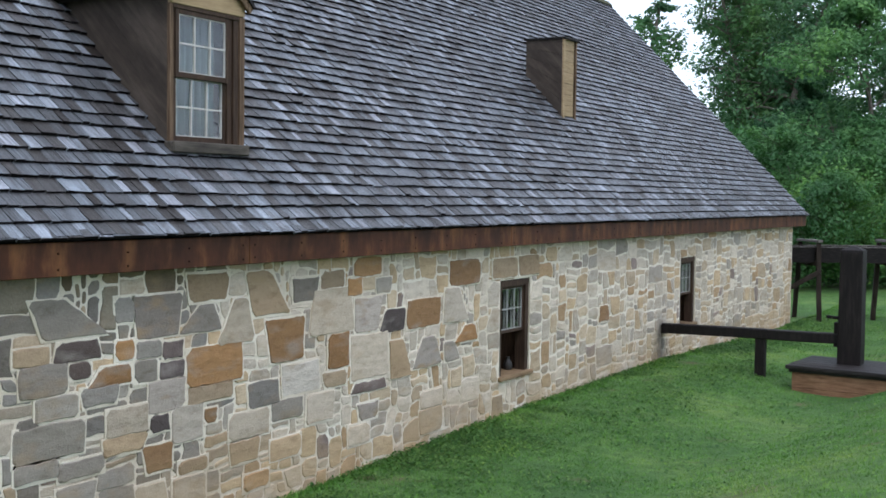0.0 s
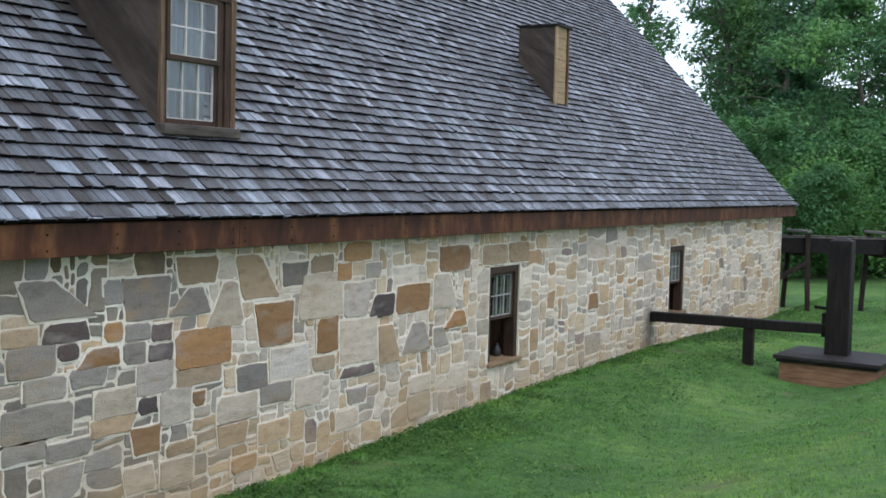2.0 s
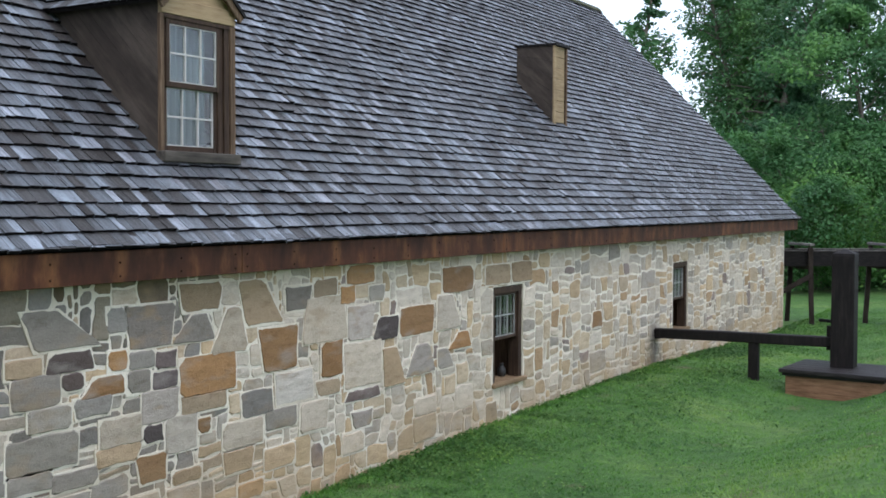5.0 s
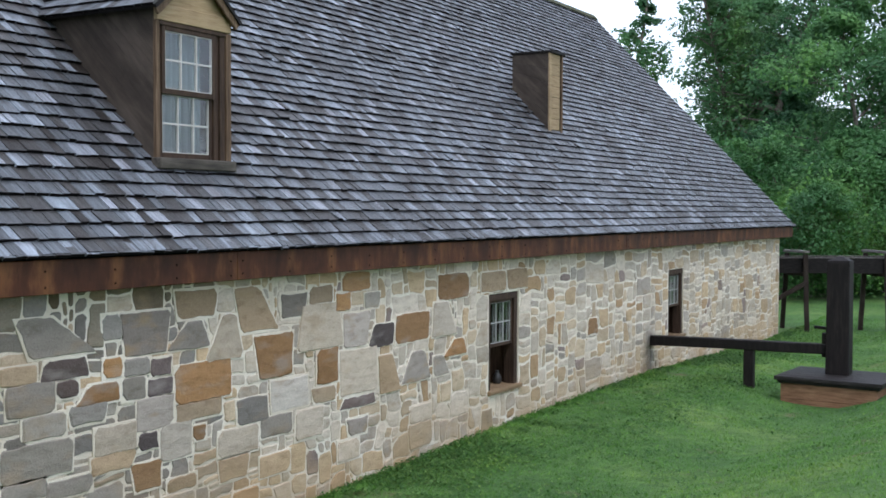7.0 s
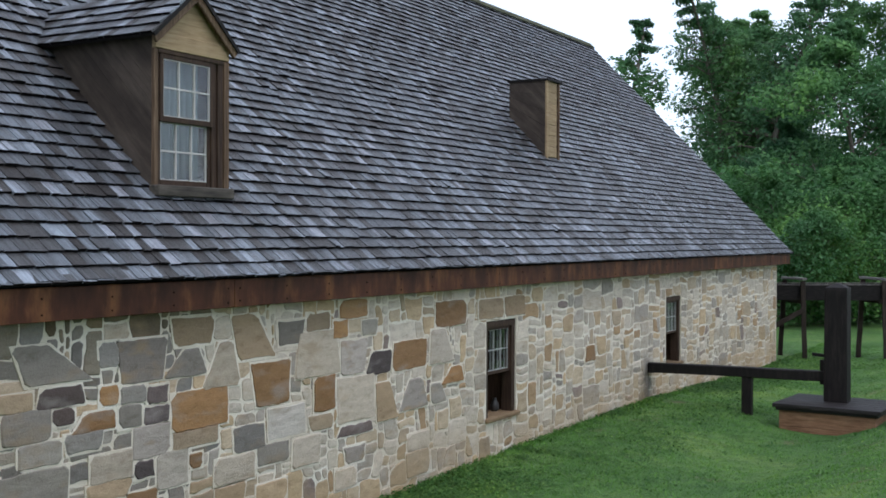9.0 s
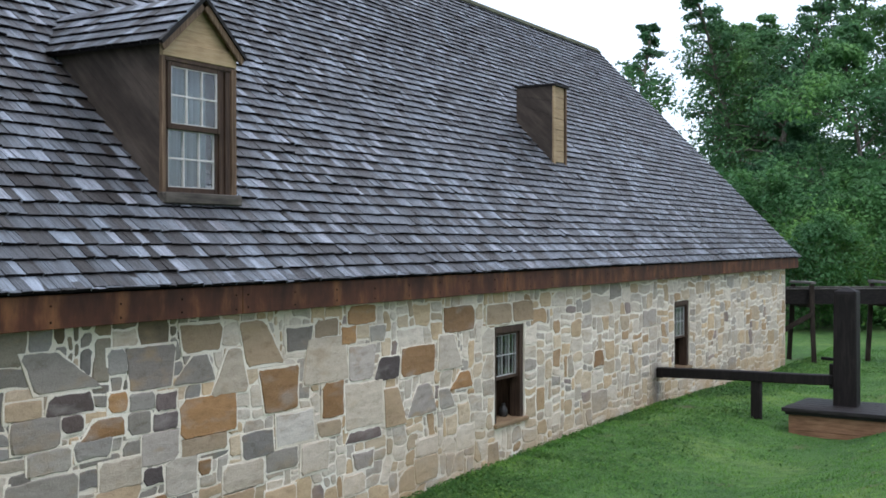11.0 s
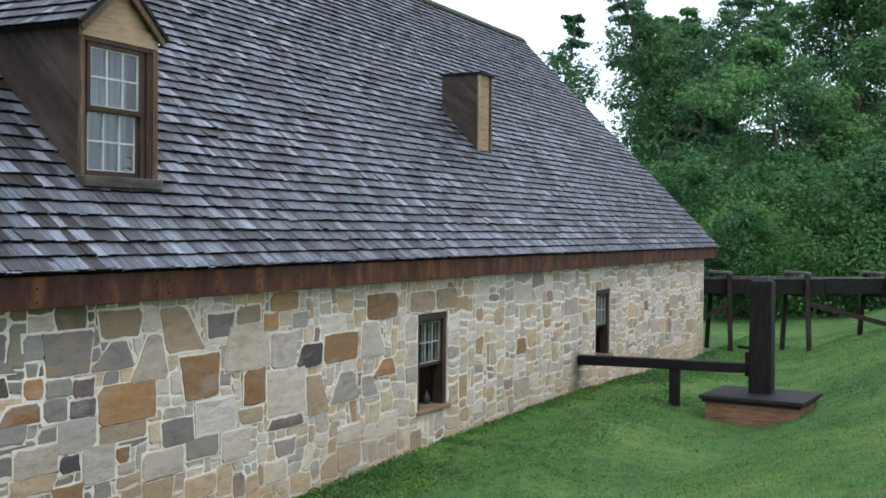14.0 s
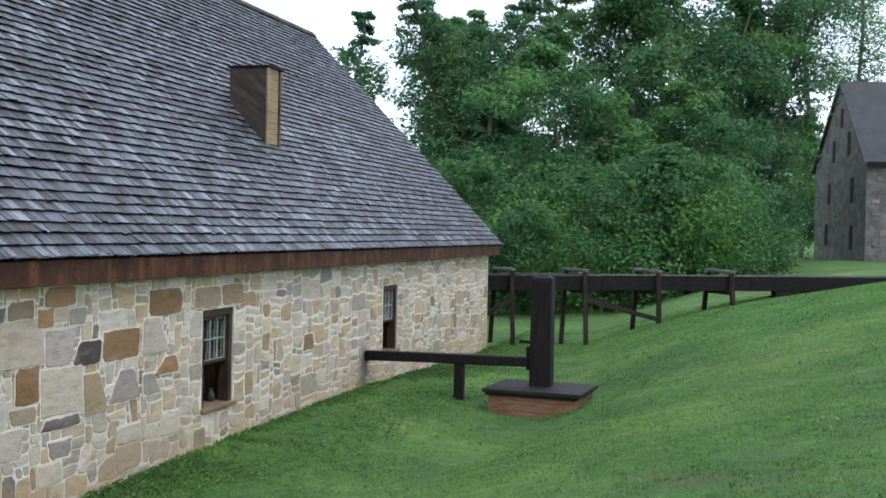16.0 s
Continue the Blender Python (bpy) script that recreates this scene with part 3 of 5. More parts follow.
# ---- dormer ----
def build_dormer():
    xf = -0.42                      # front plane
    y0, y1, zs, ze = 6.72, 7.60, 2.97, 4.26
    ym, za = (y0 + y1) / 2, 4.64
    d = thing("dormer", (xf, ym, zs), "brown boarded roof dormer with a gabled shingle cap and a curtained sash window", "dormer", kind="structure")

    def roof_x(z):
        return EAVE_X - (z - EAVE_Z) / math.tan(SLOPE)
    for ya, yb, nm in ((y0, y0 + 0.04, "cheek"), (y1 - 0.04, y1, "cheek")):
        n = 9
        for k in range(n):                                     # sheathing boards that follow the slope
            s0, s1 = k / n, (k + 1) / n
            bm = bmesh.new()
            tri = []
            b0, b1 = zs + (ze - zs) * s0, zs + (ze - zs) * s1
            for yy in (ya, yb):
                tri.append([bm.verts.new(p) for p in ((xf, yy, b0 + 0.002), (roof_x(ze) + (xf - roof_x(ze)) * s0 - 0.0, yy, ze), (roof_x(ze) + (xf - roof_x(ze)) * min(1, s1) - 0.003, yy, ze), (xf, yy, b1))] if k < n - 1 else
                           [bm.verts.new(p) for p in ((xf, yy, b0 + 0.002), (roof_x(ze) + (xf - roof_x(ze)) * s0, yy, ze), (xf, yy, ze))])
            bm.faces.new(tri[0]), bm.faces.new(tri[1][::-1])
            m = len(tri[0])
            for q in range(m):
                bm.faces.new((tri[0][q], tri[0][(q + 1) % m], tri[1][(q + 1) % m], tri[1][q]))
            part("cheek_board", bm, M_CHEEK, d)
    x1 = xf + 0.03
    for a, b, depth, mat in ((y0 - 0.01, y0 + 0.03, 0.006, M_TRIM), (y0 + 0.033, y0 + 0.06, -0.012, M_FRAME), (y1 - 0.185, y1 - 0.125, -0.02, M_FRAME), (y1 - 0.122, y1 - 0.058, -0.004, M_FRAME), (y1 - 0.054, y1 + 0.012, 0.006, M_TRIM)):
        part("corner_board", boxed(xf - (0.03 if mat == M_FRAME else 0.0), x1 + depth, a, b, zs + 0.06, ze - 0.138), mat, d)
    part("window_sill", boxed(xf - 0.02, xf + 0.09, y0 - 0.02, y1 + 0.02, zs - 0.03, zs + 0.06, bevel=0.008), M_WEATHERED, d, "grey weathered window sill")
    part("lintel_board", boxed(xf, x1 + 0.012, y0 - 0.004, y1 + 0.006, ze - 0.135, ze - 0.006), M_FRESH, d, "pale fresh cedar lintel board")
    part("window_head", boxed(xf, x1 + 0.006, y0 + 0.032, y1 - 0.056, ze - 0.172, ze - 0.137), M_FRAME, d)
    zm = zs + 0.06 + (ze - 0.165 - zs - 0.06) * 0.5
    sash(d, xf - 0.04, y0 + 0.06, y1 - 0.185, zs + 0.06, zm + 0.02, 3, 2, muntin=0.015)
    sash(d, xf - 0.004, y0 + 0.06, y1 - 0.185, zm - 0.02, ze - 0.173, 3, 2, muntin=0.015)
    # pediment boards
    for k in range(2):
        za0, za1 = ze - 0.002 + (za - ze) * 0.55 * k, ze + (za - ze) * (0.55 if k == 0 else 1) - 0.004
        bm = bmesh.new()
        w = lambda z: min((y1 - y0) / 2, (y1 - y0) / 2 * (za - z) / (za - ze))
        ps = [(ym - w(za0), za0), (ym + w(za0), za0), (ym + w(za1), za1), (ym - w(za1), za1)]
        va, vb = ([bm.verts.new((x, y, z)) for y, z in ps] for x in (xf, xf + 0.022))
        bm.faces.new(va), bm.faces.new(vb[::-1])
        for q in range(4):
            bm.faces.new((va[q], va[(q + 1) % 4], vb[(q + 1) % 4], vb[q]))
        part("pediment_board", bm, M_FRESH, d, "pale fresh cedar board")
    # cap roof: two slopes of shingles running back into the main roof
    slope = math.atan2(za - ze, (y1 - y0) / 2)
    for sgn in (-1, 1):
        out, down = 0.10, Vector((0, sgn * math.cos(slope), -math.sin(slope)))
        nrm = Vector((0, sgn * math.sin(slope), math.cos(slope)))
        length = ((y1 - y0) / 2) / math.cos(slope) + 0.11
        ridge = Vector((xf + out, ym, za + 0.035))
        bm = bmesh.new()
        e = ridge + down * length
        back_r, back_e = Vector((roof_x(za) - 0.15, ym, za + 0.035)), Vector((roof_x(e.z) - 0.15, e.y, e.z))
        lo = [bm.verts.new(p - nrm * 0.03) for p in (ridge, e, back_e, back_r)]
        hi = [bm.verts.new(p) for p in (ridge, e, back_e, back_r)]
        bm.faces.new(lo), bm.faces.new(hi[::-1])
        for q in range(4):
            bm.faces.new((lo[q], lo[(q + 1) % 4], hi[(q + 1) % 4], hi[q]))
        cap = part("cap_slope", bm, M_DARKWOOD, d)
        rows = 5
        for r in range(rows):
            t0, t1 = length * r / rows, length * (r + 1) / rows + 0.012
            x = ridge.x - random.uniform(0.0, 0.03)
            while True:
                w = random.uniform(0.07, 0.13)
                p0, p1 = ridge + down * t0, ridge + down * t1
                if x - w < roof_x(p1.z) - 0.2:
                    break
                bm = bmesh.new()
                q = []
                for pp, h in ((p0, 0.004), (p1, random.uniform(0.022, 0.03))):
                    for xx in (x, x - w + 0.004):
                        q.append((Vector((xx, pp.y, pp.z)) + nrm * h, Vector((xx, pp.y, pp.z)) + nrm * (h - (0.003 if h < 0.01 else 0.024))))
                a, b, c, e2 = [bm.verts.new(v[0]) for v in q]
                f, g, h2, i2 = [bm.verts.new(v[1]) for v in q]
                for face in ((a, b, e2, c), (c, e2, i2, h2), (a, c, h2, f), (b, g, i2, e2)):
                    bm.faces.new(face)
                sg = part("shingle", bm, M_SHINGLE, cap)
                sg.data.materials.append(M_BUTT_SHADED)
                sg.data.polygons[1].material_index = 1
                x -= w
        bm = bmesh.new()
        beam(bm, ridge + Vector((-0.03, 0, -0.02)) + down * 0.01 - nrm * 0.04, ridge + Vector((-0.03, 0, -0.02)) + down * (length - 0.01) - nrm * 0.04, 0.03, 0.07, up=nrm)
        part("barge_board", bm, M_TRIM, d)
    # curtain and dark room behind the glass
    bm = bmesh.new()
    n = 44
    rows2 = [[bm.verts.new((xf - 0.11 + 0.03 * math.sin(k * 1.1) + 0.012 * math.sin(k * 2.7), y0 + 0.08 + (y1 - y0 - 0.19) * k / n, z)) for k in range(n + 1)] for z in (zs + 0.06, ze - 0.1)]
    for k in range(n):
        if k > 34:
            continue
        bm.faces.new((rows2[0][k], rows2[0][k + 1], rows2[1][k + 1], rows2[1][k]))
    cur = solid("curtain", bm, M_CURTAIN, "pair of thin white curtains hanging behind the dormer glass", "curtain", smooth=True)
    sd = cur.modifiers.new("thick", "SOLIDIFY")
    sd.thickness = 0.003
    return d


build_dormer()


def build_roof_vent():
    """A boarded chute that stands out of the slope like a half dormer."""
    xf, y0, y1, z0, z1 = -1.27, 16.09, 16.58, 3.85, 5.06
    v = thing("roof_vent", (xf, (y0 + y1) / 2, z0), "boxy brown boarded roof vent with pale cedar front boards", "roof vent", kind="structure")

    def roof_x(z):
        return EAVE_X - (z - EAVE_Z) / math.tan(SLOPE)
    xb = -1.90
    zb = EAVE_Z + (EAVE_X - xb) * math.tan(SLOPE)
    for ya, yb in ((y0, y0 + 0.03), (y1 - 0.03, y1)):
        n = 5
        for k in range(n):
            bm = bmesh.new()
            s0, s1 = k / n, (k + 1) / n
            lowA, lowB = Vector((xf, 0, z0)), Vector((xb, 0, zb))
            topA, topB = Vector((xf, 0, z1)), Vector((xb, 0, z1 - 0.0))
            quad = [lowA.lerp(topA, s0 + 0.004), lowB.lerp(topB, s0 + 0.004), lowB.lerp(topB, s1), lowA.lerp(topA, s1)]
            va, vb = ([bm.verts.new((p.x, yy, p.z)) for p in quad] for yy in (ya, yb))
            bm.faces.new(va), bm.faces.new(vb[::-1])
            for q in range(4):
                bm.faces.new((va[q], va[(q + 1) % 4], vb[(q + 1) % 4], vb[q]))
            part("side_board", bm, M_CHEEK, v)
    part("back", boxed(xb, xb + 0.03, y0 + 0.03, y1 - 0.03, zb, z1 - 0.02), M_CHEEK, v)
    part("cap", boxed(xb - 0.03, xf + 0.05, y0 - 0.02, y1 + 0.03, z1, z1 + 0.035), M_DARKWOOD, v)
    n = 7
    for k in range(n):
        a, b = z0 + 0.03 + (z1 - z0 - 0.03) * k / n, z0 + 0.03 + (z1 - z0 - 0.03) * (k + 1) / n
        part("front_board", boxed(xf - 0.02, xf + 0.004, y0 + 0.072, y1 - 0.085, a + 0.002, b - 0.002, bevel=0.004), M_FRESH, v, "pale fresh cedar board")
    part("corner_board", boxed(xf - 0.01, xf + 0.02, y0 - 0.005, y0 + 0.07, z0 - 0.02, z1), M_FRESH, v)
    part("corner_board", boxed(xf - 0.01, xf + 0.02, y1 - 0.045, y1 + 0.005, z0 - 0.02, z1), M_TRIM, v)
    return v


build_roof_vent()

# ---- pump and trough ----
PX, PY = 2.88, 17.25


def build_pump():
    zg = 0.25
    p = thing("pump_post", (PX, PY, zg), "tall square black wooden pump post with pointed cap", "pump")
    w = 0.165
    bm = bmesh.new()
    prof = [(zg, w), (zg + 1.62, w * 0.97), (zg + 1.66, w * 0.93), (zg + 1.72, 0.02)]
    rings = [[bm.verts.new((PX + r * i, PY + r * j, z)) for i, j in ((-1, -1), (1, -1), (1, 1), (-1, 1))] for z, r in prof]
    for r, q in zip(rings, rings[1:]):
        for k in range(4):
            bm.faces.new((r[k], r[(k + 1) % 4], q[(k + 1) % 4], q[k]))
    bm.faces.new(rings[0][::-1]), bm.faces.new(rings[-1])
    bmesh.ops.bevel(bm, geom=[e for e in bm.edges if abs(e.verts[0].co.z - e.verts[1].co.z) > 1], offset=0.02, segments=2, affect="EDGES", profile=0.5)
    part("post", bm, M_DARKWOOD, p)
    bm = bmesh.new()
    beam(bm, (PX - w + 0.03, PY, 0.66), (PX - w - 0.075, PY, 0.66), 0.09, 0.36, up=(0, 0, 1))
    part("spout_block", bm, M_DARKWOOD, p)
    bm = bmesh.new()
    beam(bm, (PX - w + 0.02, PY + 0.02, 0.90), (PX - w - 0.20, PY + 0.02, 0.915), 0.05, 0.045)
    part("handle", bm, M_DARKWOOD, p)
    return p


def build_well_box():
    a = radians(-4.5)
    cx, cy = 2.90, 17.14
    b = thing("well_box", (cx, cy, -0.12), "low brown plank well box with an overhanging black lid", "well box")
    rot = Matrix.Translation((cx, cy, 0)) @ Matrix.Rotation(a, 4, "Z")
    hx, hy = 0.67, 0.56

    def put(nm, dims, mat, label="", bevel=0.006, parent=b):
        bm = boxed(*dims, bevel=bevel)
        bmesh.ops.transform(bm, matrix=rot, verts=bm.verts)
        return part(nm, bm, mat, parent, label)
    for k in range(2):
        z0, z1 = -0.30 + 0.225 * k, -0.08 + 0.225 * k
        put("side_plank", (-hx, hx, -hy, -hy + 0.05, z0, z1), M_BOX)
        put("side_plank", (-hx, hx, hy - 0.05, hy, z0, z1), M_BOX)
        put("side_plank", (-hx + 0.002, -hx + 0.05, -hy + 0.05, hy - 0.05, z0, z1), M_BOX)
        put("side_plank", (hx - 0.05, hx - 0.002, -hy + 0.05, hy - 0.05, z0, z1), M_BOX)
    n = 6
    lid = put("lid", (-hx - 0.04, hx + 0.04, -hy - 0.03, hy + 0.03, 0.147, 0.19), M_LID)
    for k in range(n):
        a0, a1 = -hy - 0.07 + (2 * hy + 0.14) * k / n, -hy - 0.07 + (2 * hy + 0.14) * (k + 1) / n
        put("lid_board", (-hx - 0.08, hx + 0.08, a0 + 0.003, a1 - 0.003, 0.192, 0.248), M_LID, parent=lid)
    return b


def build_trough():
    t = thing("water_trough", (0.02, PY, 0.5), "long black wooden trough beam running from the pump to the wall", "trough")
    bm = bmesh.new()
    beam(bm, (0.03, PY, 0.575), (PX - 0.165, PY, 0.605), 0.16, 0.15, 0.012, wobble=0.004)
    part("beam", bm, M_DARKWOOD, t)
    bm = bmesh.new()
    beam(bm, (1.57, PY - 0.005, ground_z(1.57, PY) - 0.2), (1.57, PY, 0.53), 0.15, 0.13, 0.012)
    part("leg", bm, M_DARKWOOD, t)
    bm = bmesh.new()
    beam(bm, (0.02, PY, 0.49), (0.02, PY, 0.65), 0.17, 0.09, 0.01)
    part("end_block", bm, M_DARKWOOD, t)
    return t


build_pump(), build_well_box(), build_trough()

# ---- flume on trestles ----
FR, FF = Vector((0.9627, 0.2705, 0)), Vector((-0.2705, 0.9627, 0))
FL = Vector((6.1, 0, 0)) + FR * 1.655 + FF * 27.45      # by the near leg of the first trestle seen
FACROSS = FR * -0.30 + FF * 0.62                        # from the near side of the flume to the far side
FH = 0.345


def flume_top(t):
    return 1.555 + 0.0127 * t


def build_flume():
    f = thing("flume", (FL.x, FL.y, 1.1), "long dark plank water flume crossing the lawn on trestles", "flume")
    for k in range(8):
        t0, t1 = -5 + 3.6 * k + 0.004, -5 + 3.6 * (k + 1) - 0.004
        for side in (0, 1):
            p, q = (FL + FR * t + FACROSS * side + Vector((0, 0, flume_top(t))) for t in (t0, t1))
            dz = Vector((0, 0, random.uniform(-0.012, 0.012)))
            bm = bmesh.new()
            beam(bm, p + dz - Vector((0, 0, FH / 2)), q + dz - Vector((0, 0, FH / 2)), 0.05, FH, 0.006)
            part("side_plank", bm, M_FLUME, f)
            bm = bmesh.new()
            beam(bm, p + dz + Vector((0, 0, 0.014)), q + dz + Vector((0, 0, 0.014)), 0.07, 0.02, 0.004)
            part("rim", bm, M_GREYWOOD, f, "sun-bleached rim plank")
    bm = bmesh.new()
    p, q = (FL + FR * t + FACROSS * 0.5 + Vector((0, 0, flume_top(t) - FH + 0.02)) for t in (-5, 23.8))
    beam(bm, p, q, 0.54, 0.04, 0)
    part("bottom", bm, M_FLUME, f)
    return f


def build_trestle(t, brace=0):
    c, top = FL + FR * t, flume_top(t)
    o = thing("flume_trestle", (c.x, c.y, ground_z(c.x, c.y)), "braced dark timber trestle with two legs" if brace else "dark timber trestle with two legs and bleached cross-piece", "trestle", "trestles under the flume")
    u = FACROSS.normalized()
    for side in (0, 1):
        foot = c + FACROSS * side + u * (-0.13 if side == 0 else 0.10) + FR * (0.03 if side == 0 else -0.09)
        head = c + FACROSS * side + u * (-0.085 if side == 0 else 0.085)
        bm = bmesh.new()
        beam(bm, (foot.x, foot.y, ground_z(foot.x, foot.y) - 0.15), (head.x, head.y, top + 0.09), 0.125, 0.11, 0.012, up=FR, wobble=0.008)
        part("leg", bm, M_POST, o)
    for z, w, h, mat, nm, ex in ((top + 0.11, 0.13, 0.06, M_GREYWOOD, "cross_piece", 0.16), (top - FH - 0.055, 0.11, 0.10, M_POST, "bearer", 0.06)):
        bm = bmesh.new()
        p, q = c - u * ex, c + FACROSS + u * ex
        beam(bm, (p.x, p.y, z + random.uniform(0, 0.03)), (q.x, q.y, z + 0.03), w, h, 0.008, wobble=0.006)
        part(nm, bm, mat, o)
    if brace:
        bm = bmesh.new()
        a, b = c - u * 0.16, c + FR * 1.74 * brace - u * 0.18
        beam(bm, (a.x, a.y, 1.0), (b.x, b.y, ground_z(b.x, b.y) + 0.10), 0.05, 0.11, 0.008)
        part("brace", bm, M_POST, o)
    return o


def build_crib():
    c = FL + FR * 6.75 + FACROSS * 0.3
    zg = ground_z(c.x, c.y)
    o = thing("flume_block", (c.x, c.y, zg), "low dark stack of timber blocks under the flume", "support block")
    z = zg - 0.1
    k = 0
    while z < flume_top(6.75) - FH - 0.02:
        h = 0.10
        w = 0.30 - 0.06 * (k % 2)
        bm = bmesh.new()
        beam(bm, c - FR * w + Vector((0, 0, z + h / 2)), c + FR * (w + 0.05 * k) + Vector((0, 0, z + h / 2)), 0.42, min(h, flume_top(6.75) - FH - z), 0.01)
        part("block", bm, M_DARKWOOD, o)
        z += h
        k += 1


build_flume(), build_crib()
for k in range(-2, 4):
    build_trestle(1.76 * k, {1: 1, 0: -1}.get(k, 0))


# ---- jug on the sill of the open window ----
def build_jug():
    x, y, z = -0.20, 12.30, OPENINGS[0][2] + 0.05
    prof = [(0.0, 0.04), (0.015, 0.05), (0.065, 0.056), (0.10, 0.045), (0.125, 0.026), (0.15, 0.022), (0.158, 0.028)]
    bm = bmesh.new()
    n = 16
    rings = [[bm.verts.new((x + r * math.cos(6.2832 * k / n), y + r * math.sin(6.2832 * k / n), z + h)) for k in range(n)] for h, r in prof]
    for r, q in zip(rings, rings[1:]):
        for k in range(n):
            bm.faces.new((r[k], r[(k + 1) % n], q[(k + 1) % n], q[k]))
    bm.faces.new(rings[0][::-1]), bm.faces.new(rings[-1])
    solid("jug", bm, plain("stoneware", (0.03, 0.028, 0.026), 0.5, 0.2), "small grey stoneware jug standing on the window sill", "jug", smooth=True)


build_jug()

# ---- stone mill far off ----
def build_mill():
    base = Vector((11.85, 70.0, 0.7))
    a = radians(15.7)
    ax, ay = Vector((math.cos(a), math.sin(a), 0)), Vector((-math.sin(a), math.cos(a), 0))   # along the long side, along the gable
    L, W, HE, HR = 15.0, 9.0, 6.35, 11.4
    m = thing("stone_mill", base, "tall grey stone mill with a plain dark roof and narrow windows", "mill building")

    def P(u, v, z):
        return base + ax * u + ay * v + Vector((0, 0, z))
    bm = bmesh.new()
    prof = [(0, -1), (0, HE), (W / 2, HR), (W, HE), (W, -1)]
    va, vb = ([bm.verts.new(P(u, v, z)) for v, z in prof] for u in (0, L))
    bm.faces.new(va), bm.faces.new(vb[::-1])
    for k in range(5):
        bm.faces.new((va[k], va[(k + 1) % 5], vb[(k + 1) % 5], vb[k]))
    part("wall", bm, M_MILL, m)
    for s in (0, 1):
        bm = bmesh.new()
        y_e, y_r = (-0.25, W / 2) if s == 0 else (W + 0.25, W / 2)
        ze = HE - 0.25 * (HR - HE) / (W / 2)
        q = [(-0.2, y_e, ze + 0.05), (L + 0.2, y_e, ze + 0.05), (L + 0.2, y_r, HR + 0.08), (-0.2, y_r, HR + 0.08)]
        lo, hi = ([bm.verts.new(P(u, v, z + d)) for u, v, z in q] for d in (0, 0.14))
        bm.faces.new(lo), bm.faces.new(hi[::-1])
        for k in range(4):
            bm.faces.new((lo[k], lo[(k + 1) % 4], hi[(k + 1) % 4], hi[k]))
        part("roof_slope", bm, M_MILLROOF, m)
    bm = bmesh.new()
    beam(bm, P(-0.1, -0.18, HE - 0.12), P(L + 0.1, -0.18, HE - 0.12), 0.16, 0.28, 0)
    part("eave_board", bm, M_DARKWOOD, m)
    for v, z0, z1 in ((2.3, 1.2, 2.7), (6.7, 1.4, 2.8), (2.3, 4.0, 5.6), (6.3, 4.0, 5.4), (3.0, 6.9, 8.4), (5.6, 6.6, 8.0), (4.3, 8.7, 9.9)):
        w = part("window", _slab(P, -0.02, 0.2, v - 0.26, v + 0.26, z0, z1), M_FRAME, m)
        part("shutter_pane", _slab(P, -0.035, -0.021, v - 0.2, v + 0.2, z0 + 0.08, z1 - 0.08), M_UNLIT, w)
    rs = random.Random(5)
    for k in range(46):                                         # stones that stand out of the long side
        u, z = rs.uniform(0.3, 6), rs.uniform(0.2, HE - 0.6)
        part("stone", _slab(P, u, u + rs.uniform(0.3, 0.8), -0.04, 0.1, z, z + rs.uniform(0.18, 0.34)), M_GREY if k % 3 == 0 else (M_BROWN if k % 3 == 1 else M_MILL), m)
    return m


def _slab(P, u0, u1, v0, v1, z0, z1):
    bm = bmesh.new()
    vs = [bm.verts.new(P(u, v, z)) for u in (u0, u1) for v in (v0, v1) for z in (z0, z1)]
    for q in ((0, 1, 3, 2), (4, 6, 7, 5), (0, 4, 5, 1), (2, 3, 7, 6), (0, 2, 6, 4), (1, 5, 7, 3)):
        bm.faces.new([vs[i] for i in q])
    return bm


M_MILL = plain("mill_stone", (0.15, 0.138, 0.125), 0.9, 0.45, 1.6)
M_MILLROOF = plain("mill_roof", (0.05, 0.05, 0.053), 0.7, 0.2, 1.2)
build_mill()


# ---- trees ----
def limb(verts, faces, a, b, r0, r1, sides=6):
    a, b = Vector(a), Vector(b)
    d = (b - a).normalized()
    s = d.orthogonal().normalized()
    u = d.cross(s)
    k0 = len(verts)
    for p, r in ((a, r0), (b, r1)):
        for k in range(sides):
            t = 2 * math.pi * k / sides
            verts.append(tuple(p + (s * math.cos(t) + u * math.sin(t)) * r))
    for k in range(sides):
        faces.append((k0 + k, k0 + (k + 1) % sides, k0 + sides + (k + 1) % sides, k0 + sides + k))


